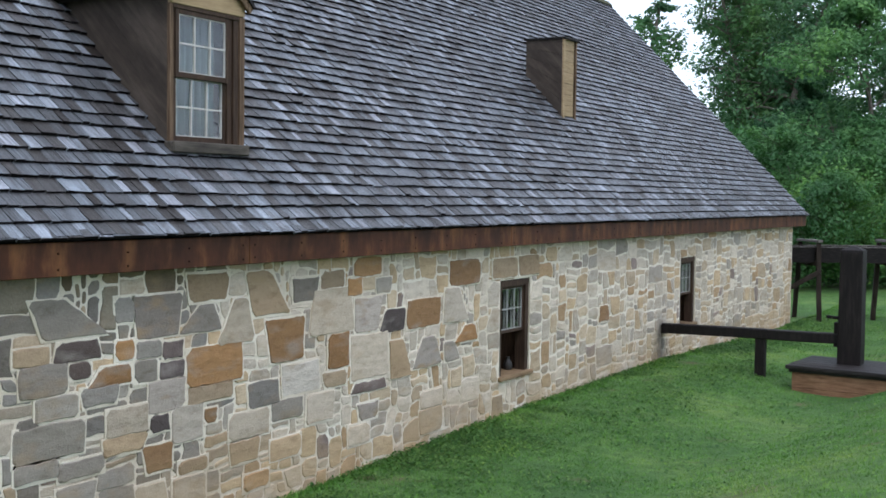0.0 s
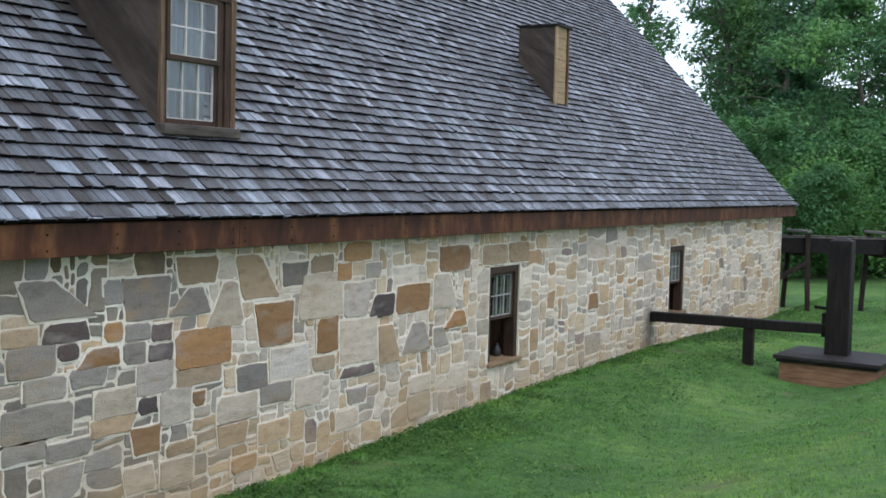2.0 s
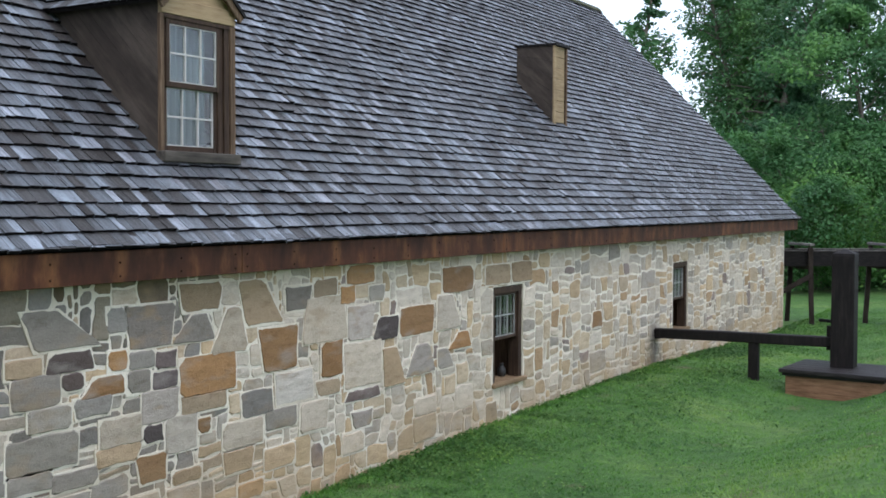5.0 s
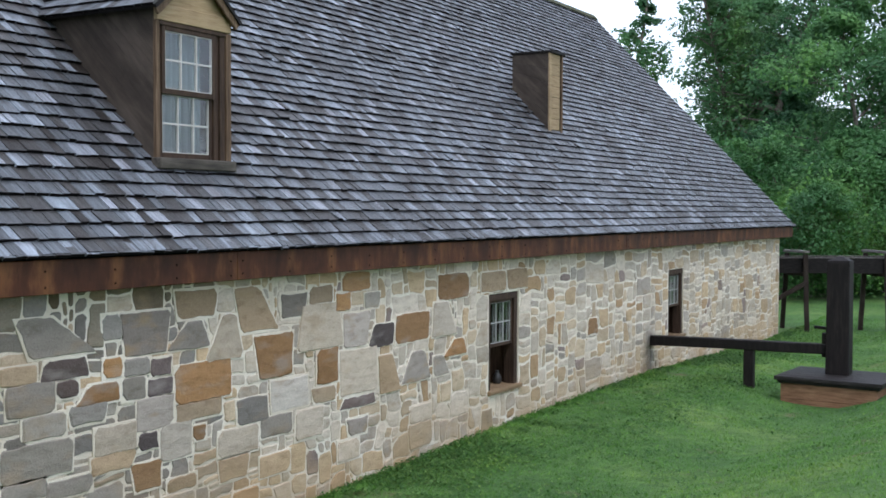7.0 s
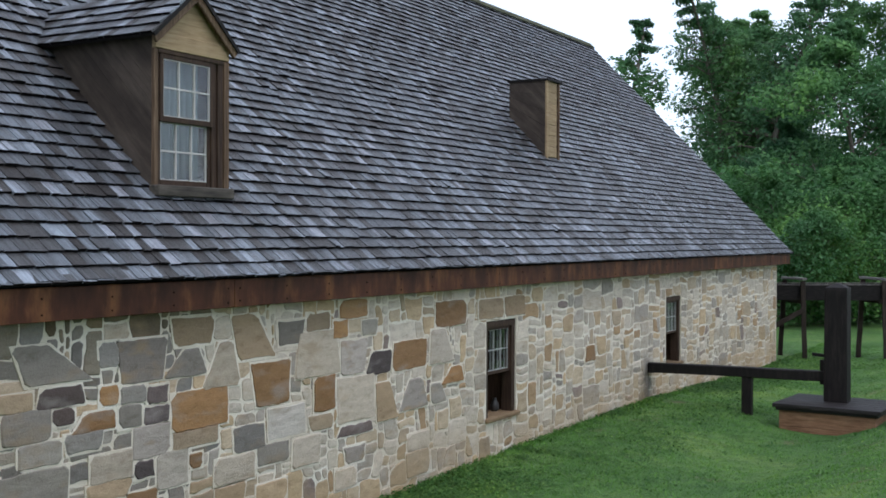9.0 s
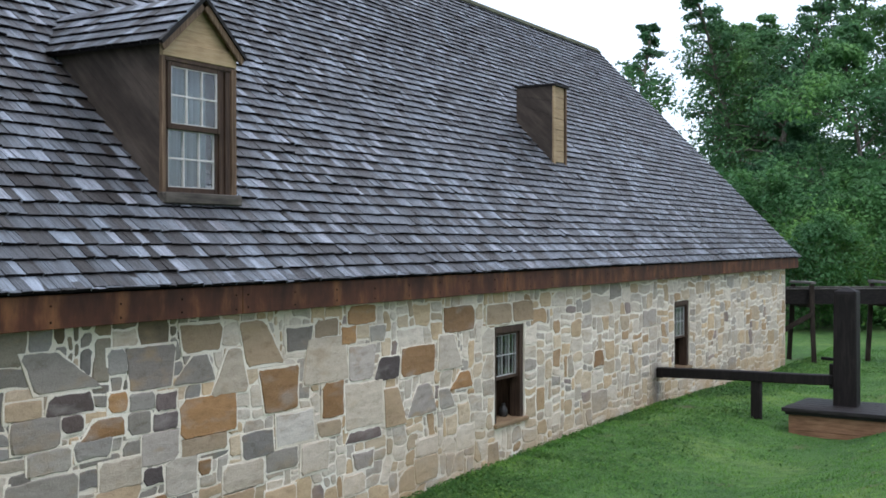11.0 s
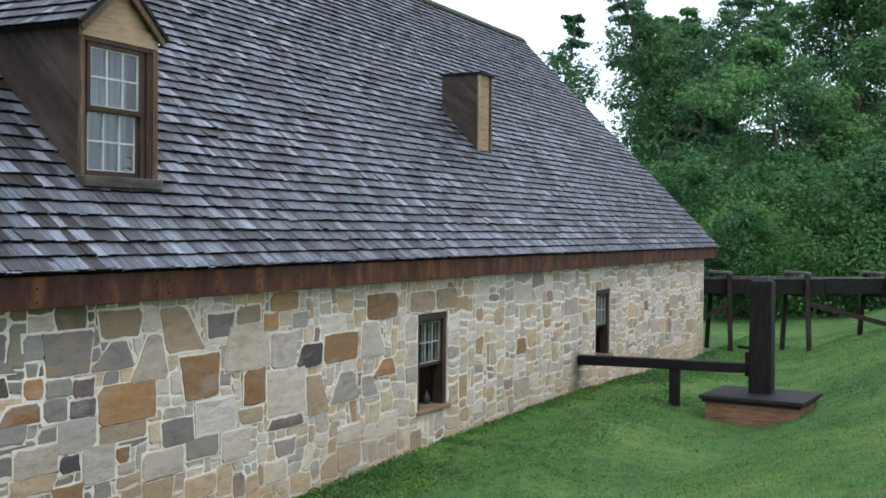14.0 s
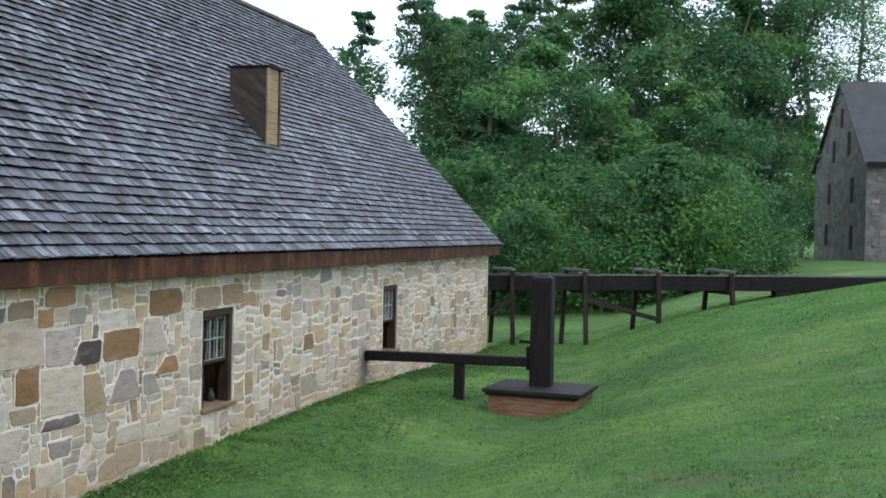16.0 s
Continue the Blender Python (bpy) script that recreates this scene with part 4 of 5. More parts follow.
def make_tree(name, seed, height, radius, low, leaves, leaf, leaf_mat, label, category, group, stems=1, spread=1.0, tiers=13):
    """Trunk and limbs, and a crown of clumps of single folded leaves round the limb ends."""
    rs = random.Random(seed)
    verts, faces, tips = [], [], []
    for st in range(stems):
        p, r = Vector((rs.uniform(-0.25, 0.25) * (stems - 1), rs.uniform(-0.25, 0.25) * (stems - 1), -0.3)), height * 0.018 / stems ** 0.5
        lean = Vector((rs.uniform(-0.1, 0.1), rs.uniform(-0.1, 0.1), 1)) if stems == 1 else Vector((rs.uniform(-0.5, 0.5), rs.uniform(-0.5, 0.5), 1))
        n = tiers
        for k in range(n):
            q = p + lean.normalized() * (height * 0.92 / n)
            lean += Vector((rs.uniform(-0.09, 0.09), rs.uniform(-0.09, 0.09), 0))
            r2 = r * 0.885 ** (13 / n)
            limb(verts, faces, p, q, r, r2, 8)
            f = (k + 1) / n
            if f > low:
                g = (f - low) / (1 - low)
                reach = radius * (0.35 + 0.9 * math.sin(math.pi * min(1, 0.18 + 0.75 * g))) * (0.75 if g > 0.8 else 1)
                for c in range(rs.choice((3, 3, 4, 4))):
                    az = rs.uniform(0, 6.283)
                    rise = rs.uniform(-0.1, 0.5)
                    e = q + Vector((math.cos(az), math.sin(az), rise)) * reach * rs.uniform(0.55, 1.0)
                    m = q.lerp(e, 0.5) + Vector((0, 0, reach * 0.08))
                    limb(verts, faces, q, m, r2 * 0.45, r2 * 0.28, 5)
                    limb(verts, faces, m, e, r2 * 0.28, r2 * 0.1, 5)
                    tips += [(e, reach * 0.30), (m.lerp(e, 0.4), reach * 0.30)]
                    for w in range(3):
                        e2 = m + Vector((rs.uniform(-1, 1), rs.uniform(-1, 1), rs.uniform(-0.3, 0.7))) * reach * 0.45
                        limb(verts, faces, m, e2, r2 * 0.18, r2 * 0.07, 4)
                        tips.append((e2, reach * 0.26))
            p, r = q, r2
        tips.append((p, radius * 0.25))
    base = thing(name, (0, 0, 0), label, category, group)
    me = bpy.data.meshes.new("trunk")
    me.from_pydata(verts, [], faces)
    me.materials.append(M_BARK)
    t = new("trunk", me)
    t.parent = base
    # leaves: each tip is a clump of sprays, each spray a few leaves
    rng = np.random.default_rng(seed)
    per = max(1, leaves // len(tips))
    cen = np.repeat(np.array([tuple(c) for c, _ in tips]), per, axis=0)
    rad = np.repeat(np.array([r * spread for _, r in tips]), per)
    d = rng.normal(size=cen.shape)
    d /= np.linalg.norm(d, axis=1, keepdims=True)
    pos = cen + d * (rad * rng.uniform(0.25, 1.0, len(cen)) ** 0.6)[:, None] * np.array([1.15, 1.15, 0.8])
    keep = pos[:, 2] > 0.15
    pos, d = pos[keep], d[keep]
    k = len(pos)
    nrm = d * 0.6 + np.array([0, 0, 0.7]) + rng.normal(size=(k, 3)) * 0.45
    nrm /= np.linalg.norm(nrm, axis=1, keepdims=True)
    ax = np.cross(nrm, rng.normal(size=(k, 3)))
    ax /= np.linalg.norm(ax, axis=1, keepdims=True)
    bx = np.cross(nrm, ax)
    sz = leaf * rng.uniform(0.6, 1.35, k)[:, None]
    drop = nrm * sz * 0.22
    v = np.stack([pos - ax * sz, pos + bx * sz * 0.55 - drop, pos + ax * sz, pos - bx * sz * 0.55 - drop], axis=1).reshape(-1, 3)
    i = np.arange(k)[:, None] * 4
    tri = np.concatenate([i + np.array([[0, 1, 2]]), i + np.array([[0, 2, 3]])], axis=1).reshape(-1, 3)
    me = bpy.data.meshes.new("crown")
    me.vertices.add(len(v)), me.loops.add(len(tri) * 3), me.polygons.add(len(tri))
    me.vertices.foreach_set("co", v.ravel())
    me.loops.foreach_set("vertex_index", tri.ravel())
    me.polygons.foreach_set("loop_start", np.arange(len(tri)) * 3)
    me.update(calc_edges=True)
    me.materials.append(leaf_mat)
    c = new("crown", me)
    c.parent = base
    return base


def plant(ob, spots):
    """The first spot takes the tree itself, the others copies of it. Spots: lateral and depth in a turned plan, turn, scale."""
    first = True
    for l, d, turn, sc in spots:
        x, y = 6.1 + 0.9627 * l - 0.2705 * d, 0.2705 * l + 0.9627 * d
        m = pose(x, y, ground_z(x, y) - 0.05, 0, 0, turn) @ Matrix.Diagonal((sc, sc, sc, 1))
        if first:
            ob.matrix_basis = m
            first = False
        else:
            copy_thing(ob, m)


def at(px, d, turn, sc):
    """A spot by its bearing: offset per metre of depth."""
    return (px * d, d, turn, sc)


big = make_tree("tree", 11, 19, 4.6, 0.22, 25000, 0.13, M_LEAF_A, "tall leafy broadleaf tree with dark green crown", "tree", "wood behind the house", spread=0.66)
plant(big, [at(0.168, 55, 70, 0.9), at(0.20, 57, 140, 1.05), at(0.245, 62, 250, 0.95), at(0.03, 74, 200, 0.8)])
for k, (x, y, sc) in enumerate(((7.5, -9.5, 0.8), (2.5, -12, 0.85), (13, -8, 0.8))):      # unseen trees, added behind the walk to shade the near wall
    copy_thing(big, pose(x, y, ground_z(x, y) - 0.05, 0, 0, 50 * k) @ Matrix.Diagonal((sc, sc, sc, 1)))
mid = make_tree("tree", 23, 14, 4.2, 0.12, 27000, 0.125, M_LEAF_C, "broadleaf tree with fresh green leaves down to the ground", "tree", "wood behind the house", spread=0.68)
plant(mid, [at(0.095, 46, 0, 0.8), at(0.215, 50, 100, 0.85), at(0.05, 50, 190, 0.72), at(0.265, 70, 40, 0.95), at(0.30, 90, 290, 1.0), at(0.315, 80, 33, 0.95), at(0.155, 48, 10, 0.7), at(0.262, 56, 160, 0.5), at(0.16, 74, 220, 1.2), at(0.05, 58, 330, 0.9), at(0.014, 60, 60, 1.3)])
thin = make_tree("tree", 37, 17, 2.2, 0.18, 10000, 0.11, M_LEAF_A, "slender tree with a thin open crown", "tree", "wood behind the house", spread=0.85, tiers=24)
plant(thin, [at(0.022, 52, 75, 0.98), at(0.056, 55, 210, 0.88), at(0.0, 57, 280, 0.95), at(0.03, 62, 20, 1.05), at(0.278, 62, 60, 1.25), at(0.255, 66, 300, 1.3)])
slim = make_tree("tree", 64, 12.6, 1.2, 0.2, 5200, 0.10, M_LEAF_C, "slim tree with a loose column of leaves beside the wood", "tree", "wood behind the house", spread=0.9, tiers=18)
plant(slim, [at(-0.098, 50, 0, 1.2)])
high = make_tree("tree", 43, 24, 3.8, 0.58, 8500, 0.12, M_LEAF_C, "tall tree with a high open crown behind the mill", "tree", "wood behind the house", spread=1.05)
plant(high, [at(0.335, 86, 0, 1.0), at(0.355, 92, 140, 1.02)])
bush = make_tree("shrub", 51, 4.6, 2.4, 0.05, 27000, 0.066, M_LEAF_B, "dense rounded shrub with bright green leaves", "shrub", "shrubs along the flume", stems=3, spread=0.72)
plant(bush, [at(0.145, 37, 0, 1.12), at(0.225, 40, 80, 1.1), at(0.06, 36, 160, 0.75), at(0.10, 40, 250, 0.9), at(0.02, 38, 300, 0.75), at(0.27, 45, 20, 0.85), at(0.19, 43, 120, 1.2), at(0.06, 43, 200, 1.2), at(0.268, 60, 60, 0.9)])

# ---- grass blades near the walk ----
def build_grass():
    rng = np.random.default_rng(3)
    n = 260000
    x = rng.uniform(0.03, 11, n)
    y = 3.5 + 27 * rng.uniform(0, 1, n) ** 1.35
    near_wall = slice(0, 16000)
    x[near_wall] = 0.01 + rng.exponential(0.06, 16000)
    keep = (np.hypot((x - PX) / 0.8, (y - 17.05) / 0.66) > 1) & (x > -0.62 * (y - 10.5) + 0.02 * y - 3.5)
    clump = np.array([noise.noise((a * 1.7, b * 1.7, 0)) for a, b in zip(x, y)])
    keep &= clump > -0.42 + rng.uniform(-0.2, 0.2, n)
    x, y, clump = x[keep], y[keep], clump[keep]
    n = len(x)
    z = np.array([ground_z(a, b) for a, b in zip(x, y)])
    edge = np.exp(-x / 0.12)                                    # longer by the wall
    h = rng.uniform(0.010, 0.028, n) * (1 + 0.5 * clump) * (1 + 2.2 * edge * rng.uniform(0, 1, n))
    w = rng.uniform(0.003, 0.007, n) * (1 + 0.03 * np.hypot(x - 6, y))
    az = rng.uniform(0, 2 * np.pi, n)
    lean = rng.normal(size=(n, 2)) * 0.5
    dx, dy = np.cos(az) * w, np.sin(az) * w
    v = np.stack([np.stack([x - dx, y - dy, z - 0.005], 1), np.stack([x + dx, y + dy, z - 0.005], 1), np.stack([x + lean[:, 0] * h, y + lean[:, 1] * h, z + h], 1)], 1).reshape(-1, 3)
    me = bpy.data.meshes.new("grass")
    me.vertices.add(n * 3), me.loops.add(n * 3), me.polygons.add(n)
    me.vertices.foreach_set("co", v.ravel())
    me.loops.foreach_set("vertex_index", np.arange(n * 3))
    me.polygons.foreach_set("loop_start", np.arange(n) * 3)
    me.update(calc_edges=True)
    me.materials.append(M_BLADE)
    tagged(new("grass", me), "short mown green grass blades on the lawn", "grass", kind="stuff")


build_grass()

def build_clover():
    """Dark clover and broad weeds in the lawn, thickest in a band along the wall."""
    rng = np.random.default_rng(9)
    n = 110000
    y = 3.5 + 24 * rng.uniform(0, 1, n) ** 1.2
    x = np.where(rng.uniform(0, 1, n) < 0.7, rng.exponential(0.75, n), rng.uniform(0, 9, n)) + 0.015
    clump = np.array([noise.noise((a * 1.1, b * 0.8, 5)) + 0.6 * noise.noise((a * 4, b * 4, 8)) for a, b in zip(x, y)])
    keep = (clump + 0.25 * np.exp(-x / 0.8) > rng.uniform(-0.25, 0.45, n)) & (x < 9) & (np.hypot((x - PX) / 0.85, (y - 17.05) / 0.72) > 1)
    x, y = x[keep], y[keep]
    n = len(x)
    z = np.array([ground_z(a, b) for a, b in zip(x, y)]) + rng.uniform(0.008, 0.03, n) * (1 + 1.2 * np.exp(-x / 0.15))
    az, r = rng.uniform(0, 2 * np.pi, n), rng.uniform(0.006, 0.014, n) * (1 + 0.025 * np.hypot(x - 6, y))
    tilt = rng.normal(size=(n, 2)) * 0.35
    pts = []
    for k in range(4):
        cx, cy = np.cos(az + k * np.pi / 2) * r * (1.2 if k % 2 else 0.8), np.sin(az + k * np.pi / 2) * r * (1.2 if k % 2 else 0.8)
        pts.append(np.stack([x + cx, y + cy, z + cx * tilt[:, 0] + cy * tilt[:, 1]], 1))
    me = bpy.data.meshes.new("clover")
    me.vertices.add(n * 4), me.loops.add(n * 4), me.polygons.add(n)
    me.vertices.foreach_set("co", np.stack(pts, 1).reshape(-1, 3).ravel())
    me.loops.foreach_set("vertex_index", np.arange(n * 4))
    me.polygons.foreach_set("loop_start", np.arange(n) * 4)
    me.update(calc_edges=True)
    me.materials.append(M_CLOVER)
    tagged(new("clover", me), "dark green clover and weeds in the lawn by the wall", "clover", kind="stuff")


build_clover()

# ---- stones of the front wall ----
# Stones that can be told apart: middle along the wall, middle height, width, height, lean of the sides, taper towards the top.
OCHRE = [(7.71, 1.37, 0.49, 0.36, -0.03, 0.1), (6.81, 1.26, 0.64, 0.29, -0.01, 0.0), (5.85, 1.48, 0.17, 0.13, 0.0, 0.0), (5.74, 1.31, 0.34, 0.13, 0.06, -0.2), (6.76, 0.86, 0.14, 0.11, 0.0, 0.0),
         (6.19, 0.63, 0.28, 0.20, -0.02, 0.1), (7.32, 0.22, 0.33, 0.14, 0.0, 0.0), (9.98, 1.41, 0.65, 0.28, 0.02, 0.0), (10.83, 1.79, 0.67, 0.26, 0.01, 0.0), (8.73, 1.76, 0.23, 0.16, 0.0, 0.0),
         (8.48, 1.19, 0.33, 0.31, 0.0, 0.0), (10.92, 1.11, 0.38, 0.17, 0.08, -0.4), (8.95, 1.94, 0.47, 0.16, -0.01, 0.0), (14.82, 1.0, 0.33, 0.22, 0.0, -0.1)]
BROWN = [(6.34, 1.43, 0.21, 0.13, 0.01, 0.0), (5.42, 1.52, 0.38, 0.13, 0.0, -0.1), (5.44, 1.38, 0.19, 0.11, 0.0, 0.0), (6.33, 1.28, 0.26, 0.13, 0.01, 0.0), (6.2, 0.89, 0.19, 0.12, 0.0, -0.1),
         (9.41, 1.39, 0.39, 0.20, 0.06, -0.1), (8.99, 0.79, 0.55, 0.09, 0.02, -0.1)]
BUFF = [(6.73, 1.88, 0.45, 0.22, 0.0, 0.1), (7.43, 1.78, 0.41, 0.37, -0.18, -0.2), (5.03, 1.52, 0.29, 0.11, 0.0, 0.0), (6.76, 1.04, 0.51, 0.13, 0.0, 0.0), (5.85, 0.79, 0.40, 0.12, 0.03, 0.1),
        (7.17, 0.5, 0.35, 0.18, 0.01, 0.1), (7.71, 0.43, 0.41, 0.17, 0.0, 0.0), (6.56, 0.5, 0.32, 0.10, 0.0, 0.0), (8.38, 1.85, 0.36, 0.16, 0.0, 0.0), (9.5, 0.99, 0.31, 0.37, -0.09, -0.2),
        (8.43, 0.93, 0.35, 0.13, -0.01, 0.1), (10.14, 0.27, 0.45, 0.25, -0.02, 0.0), (11.79, 1.79, 0.61, 0.22, -0.01, 0.0), (12.42, 1.79, 0.53, 0.23, -0.02, 0.0), (11.63, 0.17, 0.27, 0.26, 0.0, -0.1)]
GREY = [(5.28, 1.75, 0.43, 0.26, -0.25, -0.3), (5.85, 1.77, 0.19, 0.18, 0.0, 0.0), (6.68, 1.64, 0.31, 0.20, 0.06, -0.5), (7.97, 1.78, 0.35, 0.21, 0.02, 0.1), (6.09, 1.46, 0.25, 0.12, 0.0, 0.0),
        (6.06, 1.3, 0.23, 0.16, 0.0, 0.0), (5.13, 1.35, 0.39, 0.20, 0.0, 0.0), (5.62, 1.18, 0.32, 0.13, 0.0, 0.1), (7.41, 0.94, 0.40, 0.20, -0.02, 0.0), (5.24, 1.15, 0.36, 0.15, 0.0, 0.0),
        (7.73, 0.76, 0.42, 0.16, 0.0, 0.0), (5.18, 0.93, 0.59, 0.23, 0.01, 0.0), (5.07, 0.75, 0.36, 0.13, 0.0, 0.0), (5.45, 0.7, 0.40, 0.12, 0.0, 0.0), (5.4, 0.48, 0.32, 0.21, 0.01, 0.1), (9.22, 1.74, 0.25, 0.14, 0.01, 0.1)]
PALE = [(7.09, 1.58, 0.31, 0.35, 0.06, -0.5), (7.92, 1.01, 0.52, 0.27, -0.02, 0.0), (5.88, 0.96, 0.40, 0.20, 0.0, 0.0), (6.5, 0.84, 0.34, 0.26, 0.0, 0.0), (7.23, 0.71, 0.50, 0.21, 0.01, 0.0),
        (6.12, 0.35, 0.29, 0.20, -0.05, 0.0), (6.52, 0.32, 0.36, 0.21, 0.0, 0.0), (8.38, 1.56, 0.62, 0.39, 0.0, -0.1), (10.6, 1.45, 0.42, 0.36, -0.09, -0.3), (8.99, 1.08, 0.62, 0.43, -0.01, 0.0),
        (10.54, 0.95, 0.27, 0.21, -0.07, -0.2), (8.2, 0.7, 0.40, 0.26, 0.02, 0.0), (8.82, 0.35, 0.35, 0.19, 0.0, 0.0), (10.14, 0.5, 0.43, 0.17, 0.0, 0.0)]
VEINED = [(6.18, 1.7, 0.46, 0.31, 0.0, 0.1), (6.28, 1.09, 0.38, 0.22, 0.0, 0.0), (10.07, 1.0, 0.40, 0.30, 0.04, -0.4), (8.94, 1.48, 0.41, 0.32, 0.04, 0.1), (8.97, 0.55, 0.33, 0.16, -0.01, 0.1)]


def chosen_block(y, z, w, h, lean, taper):
    """Four corners of a picked stone, counter-clockwise from the lower near one."""
    wb, wt = w * (1 - taper) / 2, w * (1 + taper) / 2
    return [(y - lean / 2 - wb, z - h / 2), (y - lean / 2 + wb, z - h / 2), (y + lean / 2 + wt, z + h / 2), (y + lean / 2 - wt, z + h / 2)]


def inside(poly, y, z):
    return all((b[0] - a[0]) * (z - a[1]) - (b[1] - a[1]) * (y - a[0]) > 0 for a, b in zip(poly, poly[1:] + poly[:1]))


def pack_stones():
    """Fills the wall's face with rubble: the picked stones, and round them squared ones laid from the ground up."""
    rs = random.Random(8)
    cy, cz = 0.055, 0.05
    z0 = -0.35
    nj, nk = int((Y1 - 4.3) / cy), int((TOP - z0) / cz)
    used = np.zeros((nj, nk), bool)
    out, picked = [], []
    for o in OPENINGS:
        j0, k0, j1, k1 = round((o[0] - 0.02 - 4.3) / cy), round((o[2] - 0.03 - z0) / cz), round((o[1] + 0.02 - 4.3) / cy), round((o[3] + 0.02 - z0) / cz)
        used[j0:j1, k0:k1] = True
    for kind, rows in (("ochre", OCHRE), ("brown", BROWN), ("warm", BUFF), ("grey", GREY), ("pale", PALE), ("veined", VEINED)):
        for r in rows:
            p = chosen_block(r[0], r[1], r[2] - 0.05, r[3] - 0.05, *r[4:])
            picked.append((chosen_block(*r), kind))
            j0, j1 = max(0, int((r[0] - r[2] - 4.4) / cy)), int((r[0] + r[2] - 4.2) / cy)
            for j in range(j0, min(nj, j1)):
                for k in range(nk):
                    if inside(p, *warp(4.3 + (j + 0.5) * cy, z0 + (k + 0.5) * cz)):
                        used[j, k] = True
    for k in range(nk):
        for j in range(nj):
            if used[j, k]:
                continue
            far = smooth(9, 15, 4.3 + j * cy)
            q = rs.random()
            if q < 0.22:
                w, h = rs.randint(5, 8), rs.randint(4, 6)
            elif q < 0.75:
                w, h = rs.randint(4, 6), rs.randint(2, 4)
            else:
                w, h = rs.randint(2, 4), rs.randint(2, 2)
            w = round(w * (1 + 0.45 * far))
            if k < 9:
                h = min(h, 4)
            w, h = min(w, nj - j), min(h, nk - k)
            ww = 0
            while ww < w and not used[j + ww, k]:
                ww += 1
            if ww + 2 > w and j + ww + 1 < nj and not used[j + ww, k] and used[j + ww + 1, k]:
                ww += 1                                          # take up a last narrow gap
            w = ww
            while h > 1 and used[j:j + w, k:k + h].any():
                h -= 1
            h = min(h, 2 * w)
            used[j:j + w, k:k + h] = True
            if min(w, h) == 1 and rs.random() < 0.12:
                continue                                         # a gap filled with mortar
            out.append((j, k, w, h))
    polys = []
    for j, k, w, h in out:
        y, z = 4.3 + j * cy, z0 + k * cz
        polys += [(p, "") for p in split_block(y, z, y + w * cy, z + h * cz, min(w, h), rs)]
    return picked, polys


def split_block(y0, z0, y1, z1, size, rs):
    """A block as it is, or broken in two by a slanting joint."""
    q, w, h = rs.random(), y1 - y0, z1 - z0
    if size < 4 or q < 0.45:
        return [[(y0, z0), (y1, z0), (y1, z1), (y0, z1)]]
    a = rs.uniform(0.25, 0.75)
    b = min(0.85, max(0.15, a + rs.choice((-1, 1)) * rs.uniform(0.12, 0.4)))
    if q < 0.72:                                         # one corner off
        c, d = w * rs.uniform(0.25, 0.5), h * rs.uniform(0.25, 0.5)
        return rs.choice(([[(y0 + c, z0), (y1, z0), (y1, z1), (y0, z1), (y0, z0 + d)], [(y0, z0), (y0 + c, z0), (y0, z0 + d)]],
                          [[(y0, z0), (y1, z0), (y1, z1 - d), (y1 - c, z1), (y0, z1)], [(y1, z1 - d), (y1, z1), (y1 - c, z1)]],
                          [[(y0, z0), (y1 - c, z0), (y1, z0 + d), (y1, z1), (y0, z1)], [(y1 - c, z0), (y1, z0), (y1, z0 + d)]],
                          [[(y0, z0), (y1, z0), (y1, z1), (y0 + c, z1), (y0, z1 - d)], [(y0, z1 - d), (y0 + c, z1), (y0, z1)]]))
    if w > h * 0.8:
        m, n = y0 + a * w, y0 + b * w
        return [[(y0, z0), (m, z0), (n, z1), (y0, z1)], [(m, z0), (y1, z0), (y1, z1), (n, z1)]]
    m, n = z0 + a * h, z0 + b * h
    return [[(y0, z0), (y1, z0), (y1, n), (y0, m)], [(y0, m), (y1, n), (y1, z1), (y0, z1)]]


def stone_outline(poly, rs, g):
    """The block's outline drawn in by half a joint, corners knocked off, edges uneven."""
    n = len(poly)
    P = [Vector(p) for p in poly]
    lines = []
    for k in range(n):
        d = (P[(k + 1) % n] - P[k]).normalized()
        lines.append((P[k] + Vector((-d.y, d.x)) * g, d))
    cs = []
    for k in range(n):
        (p, d), (q, e) = lines[k - 1], lines[k]
        den = d.x * e.y - d.y * e.x
        t = ((q.x - p.x) * e.y - (q.y - p.y) * e.x) / den if abs(den) > 1e-6 else 0
        cs.append(p + d * t)
    pts = []
    for k in range(n):
        c, p, q = cs[k], cs[k - 1], cs[(k + 1) % n]
        la, lb = (p - c).length, (q - c).length
        if la < 1e-5 or lb < 1e-5:
            continue
        a, b = (p - c) / la, (q - c) / lb
        cut = min(rs.choice((0.008, 0.015, 0.025, 0.045)) * rs.uniform(0.7, 1.3), la * 0.33, lb * 0.33)
        pts += [c + a * cut * rs.uniform(0.7, 1.3), c + b * cut]
        steps = max(1, int(lb / 0.055))
        nn = Vector((-b.y, b.x))
        bow = rs.uniform(-0.012, 0.012) * min(1, lb / 0.3)
        for i in range(1, steps):
            pts.append(c.lerp(q, i / steps) + nn * (bow * math.sin(math.pi * i / steps) + rs.uniform(-0.005, 0.006)))
    return pts


def warp(y, z):
    return (y + 0.06 * noise.noise((y * 2.1, z * 2.3, 7.0)) + 0.04 * noise.noise((y * 5, z * 6, 2.0)),
            z + 0.045 * noise.noise((y * 2.0, z * 2.0, 21.0)) + 0.03 * noise.noise((y * 4, z * 5, 12.0)))


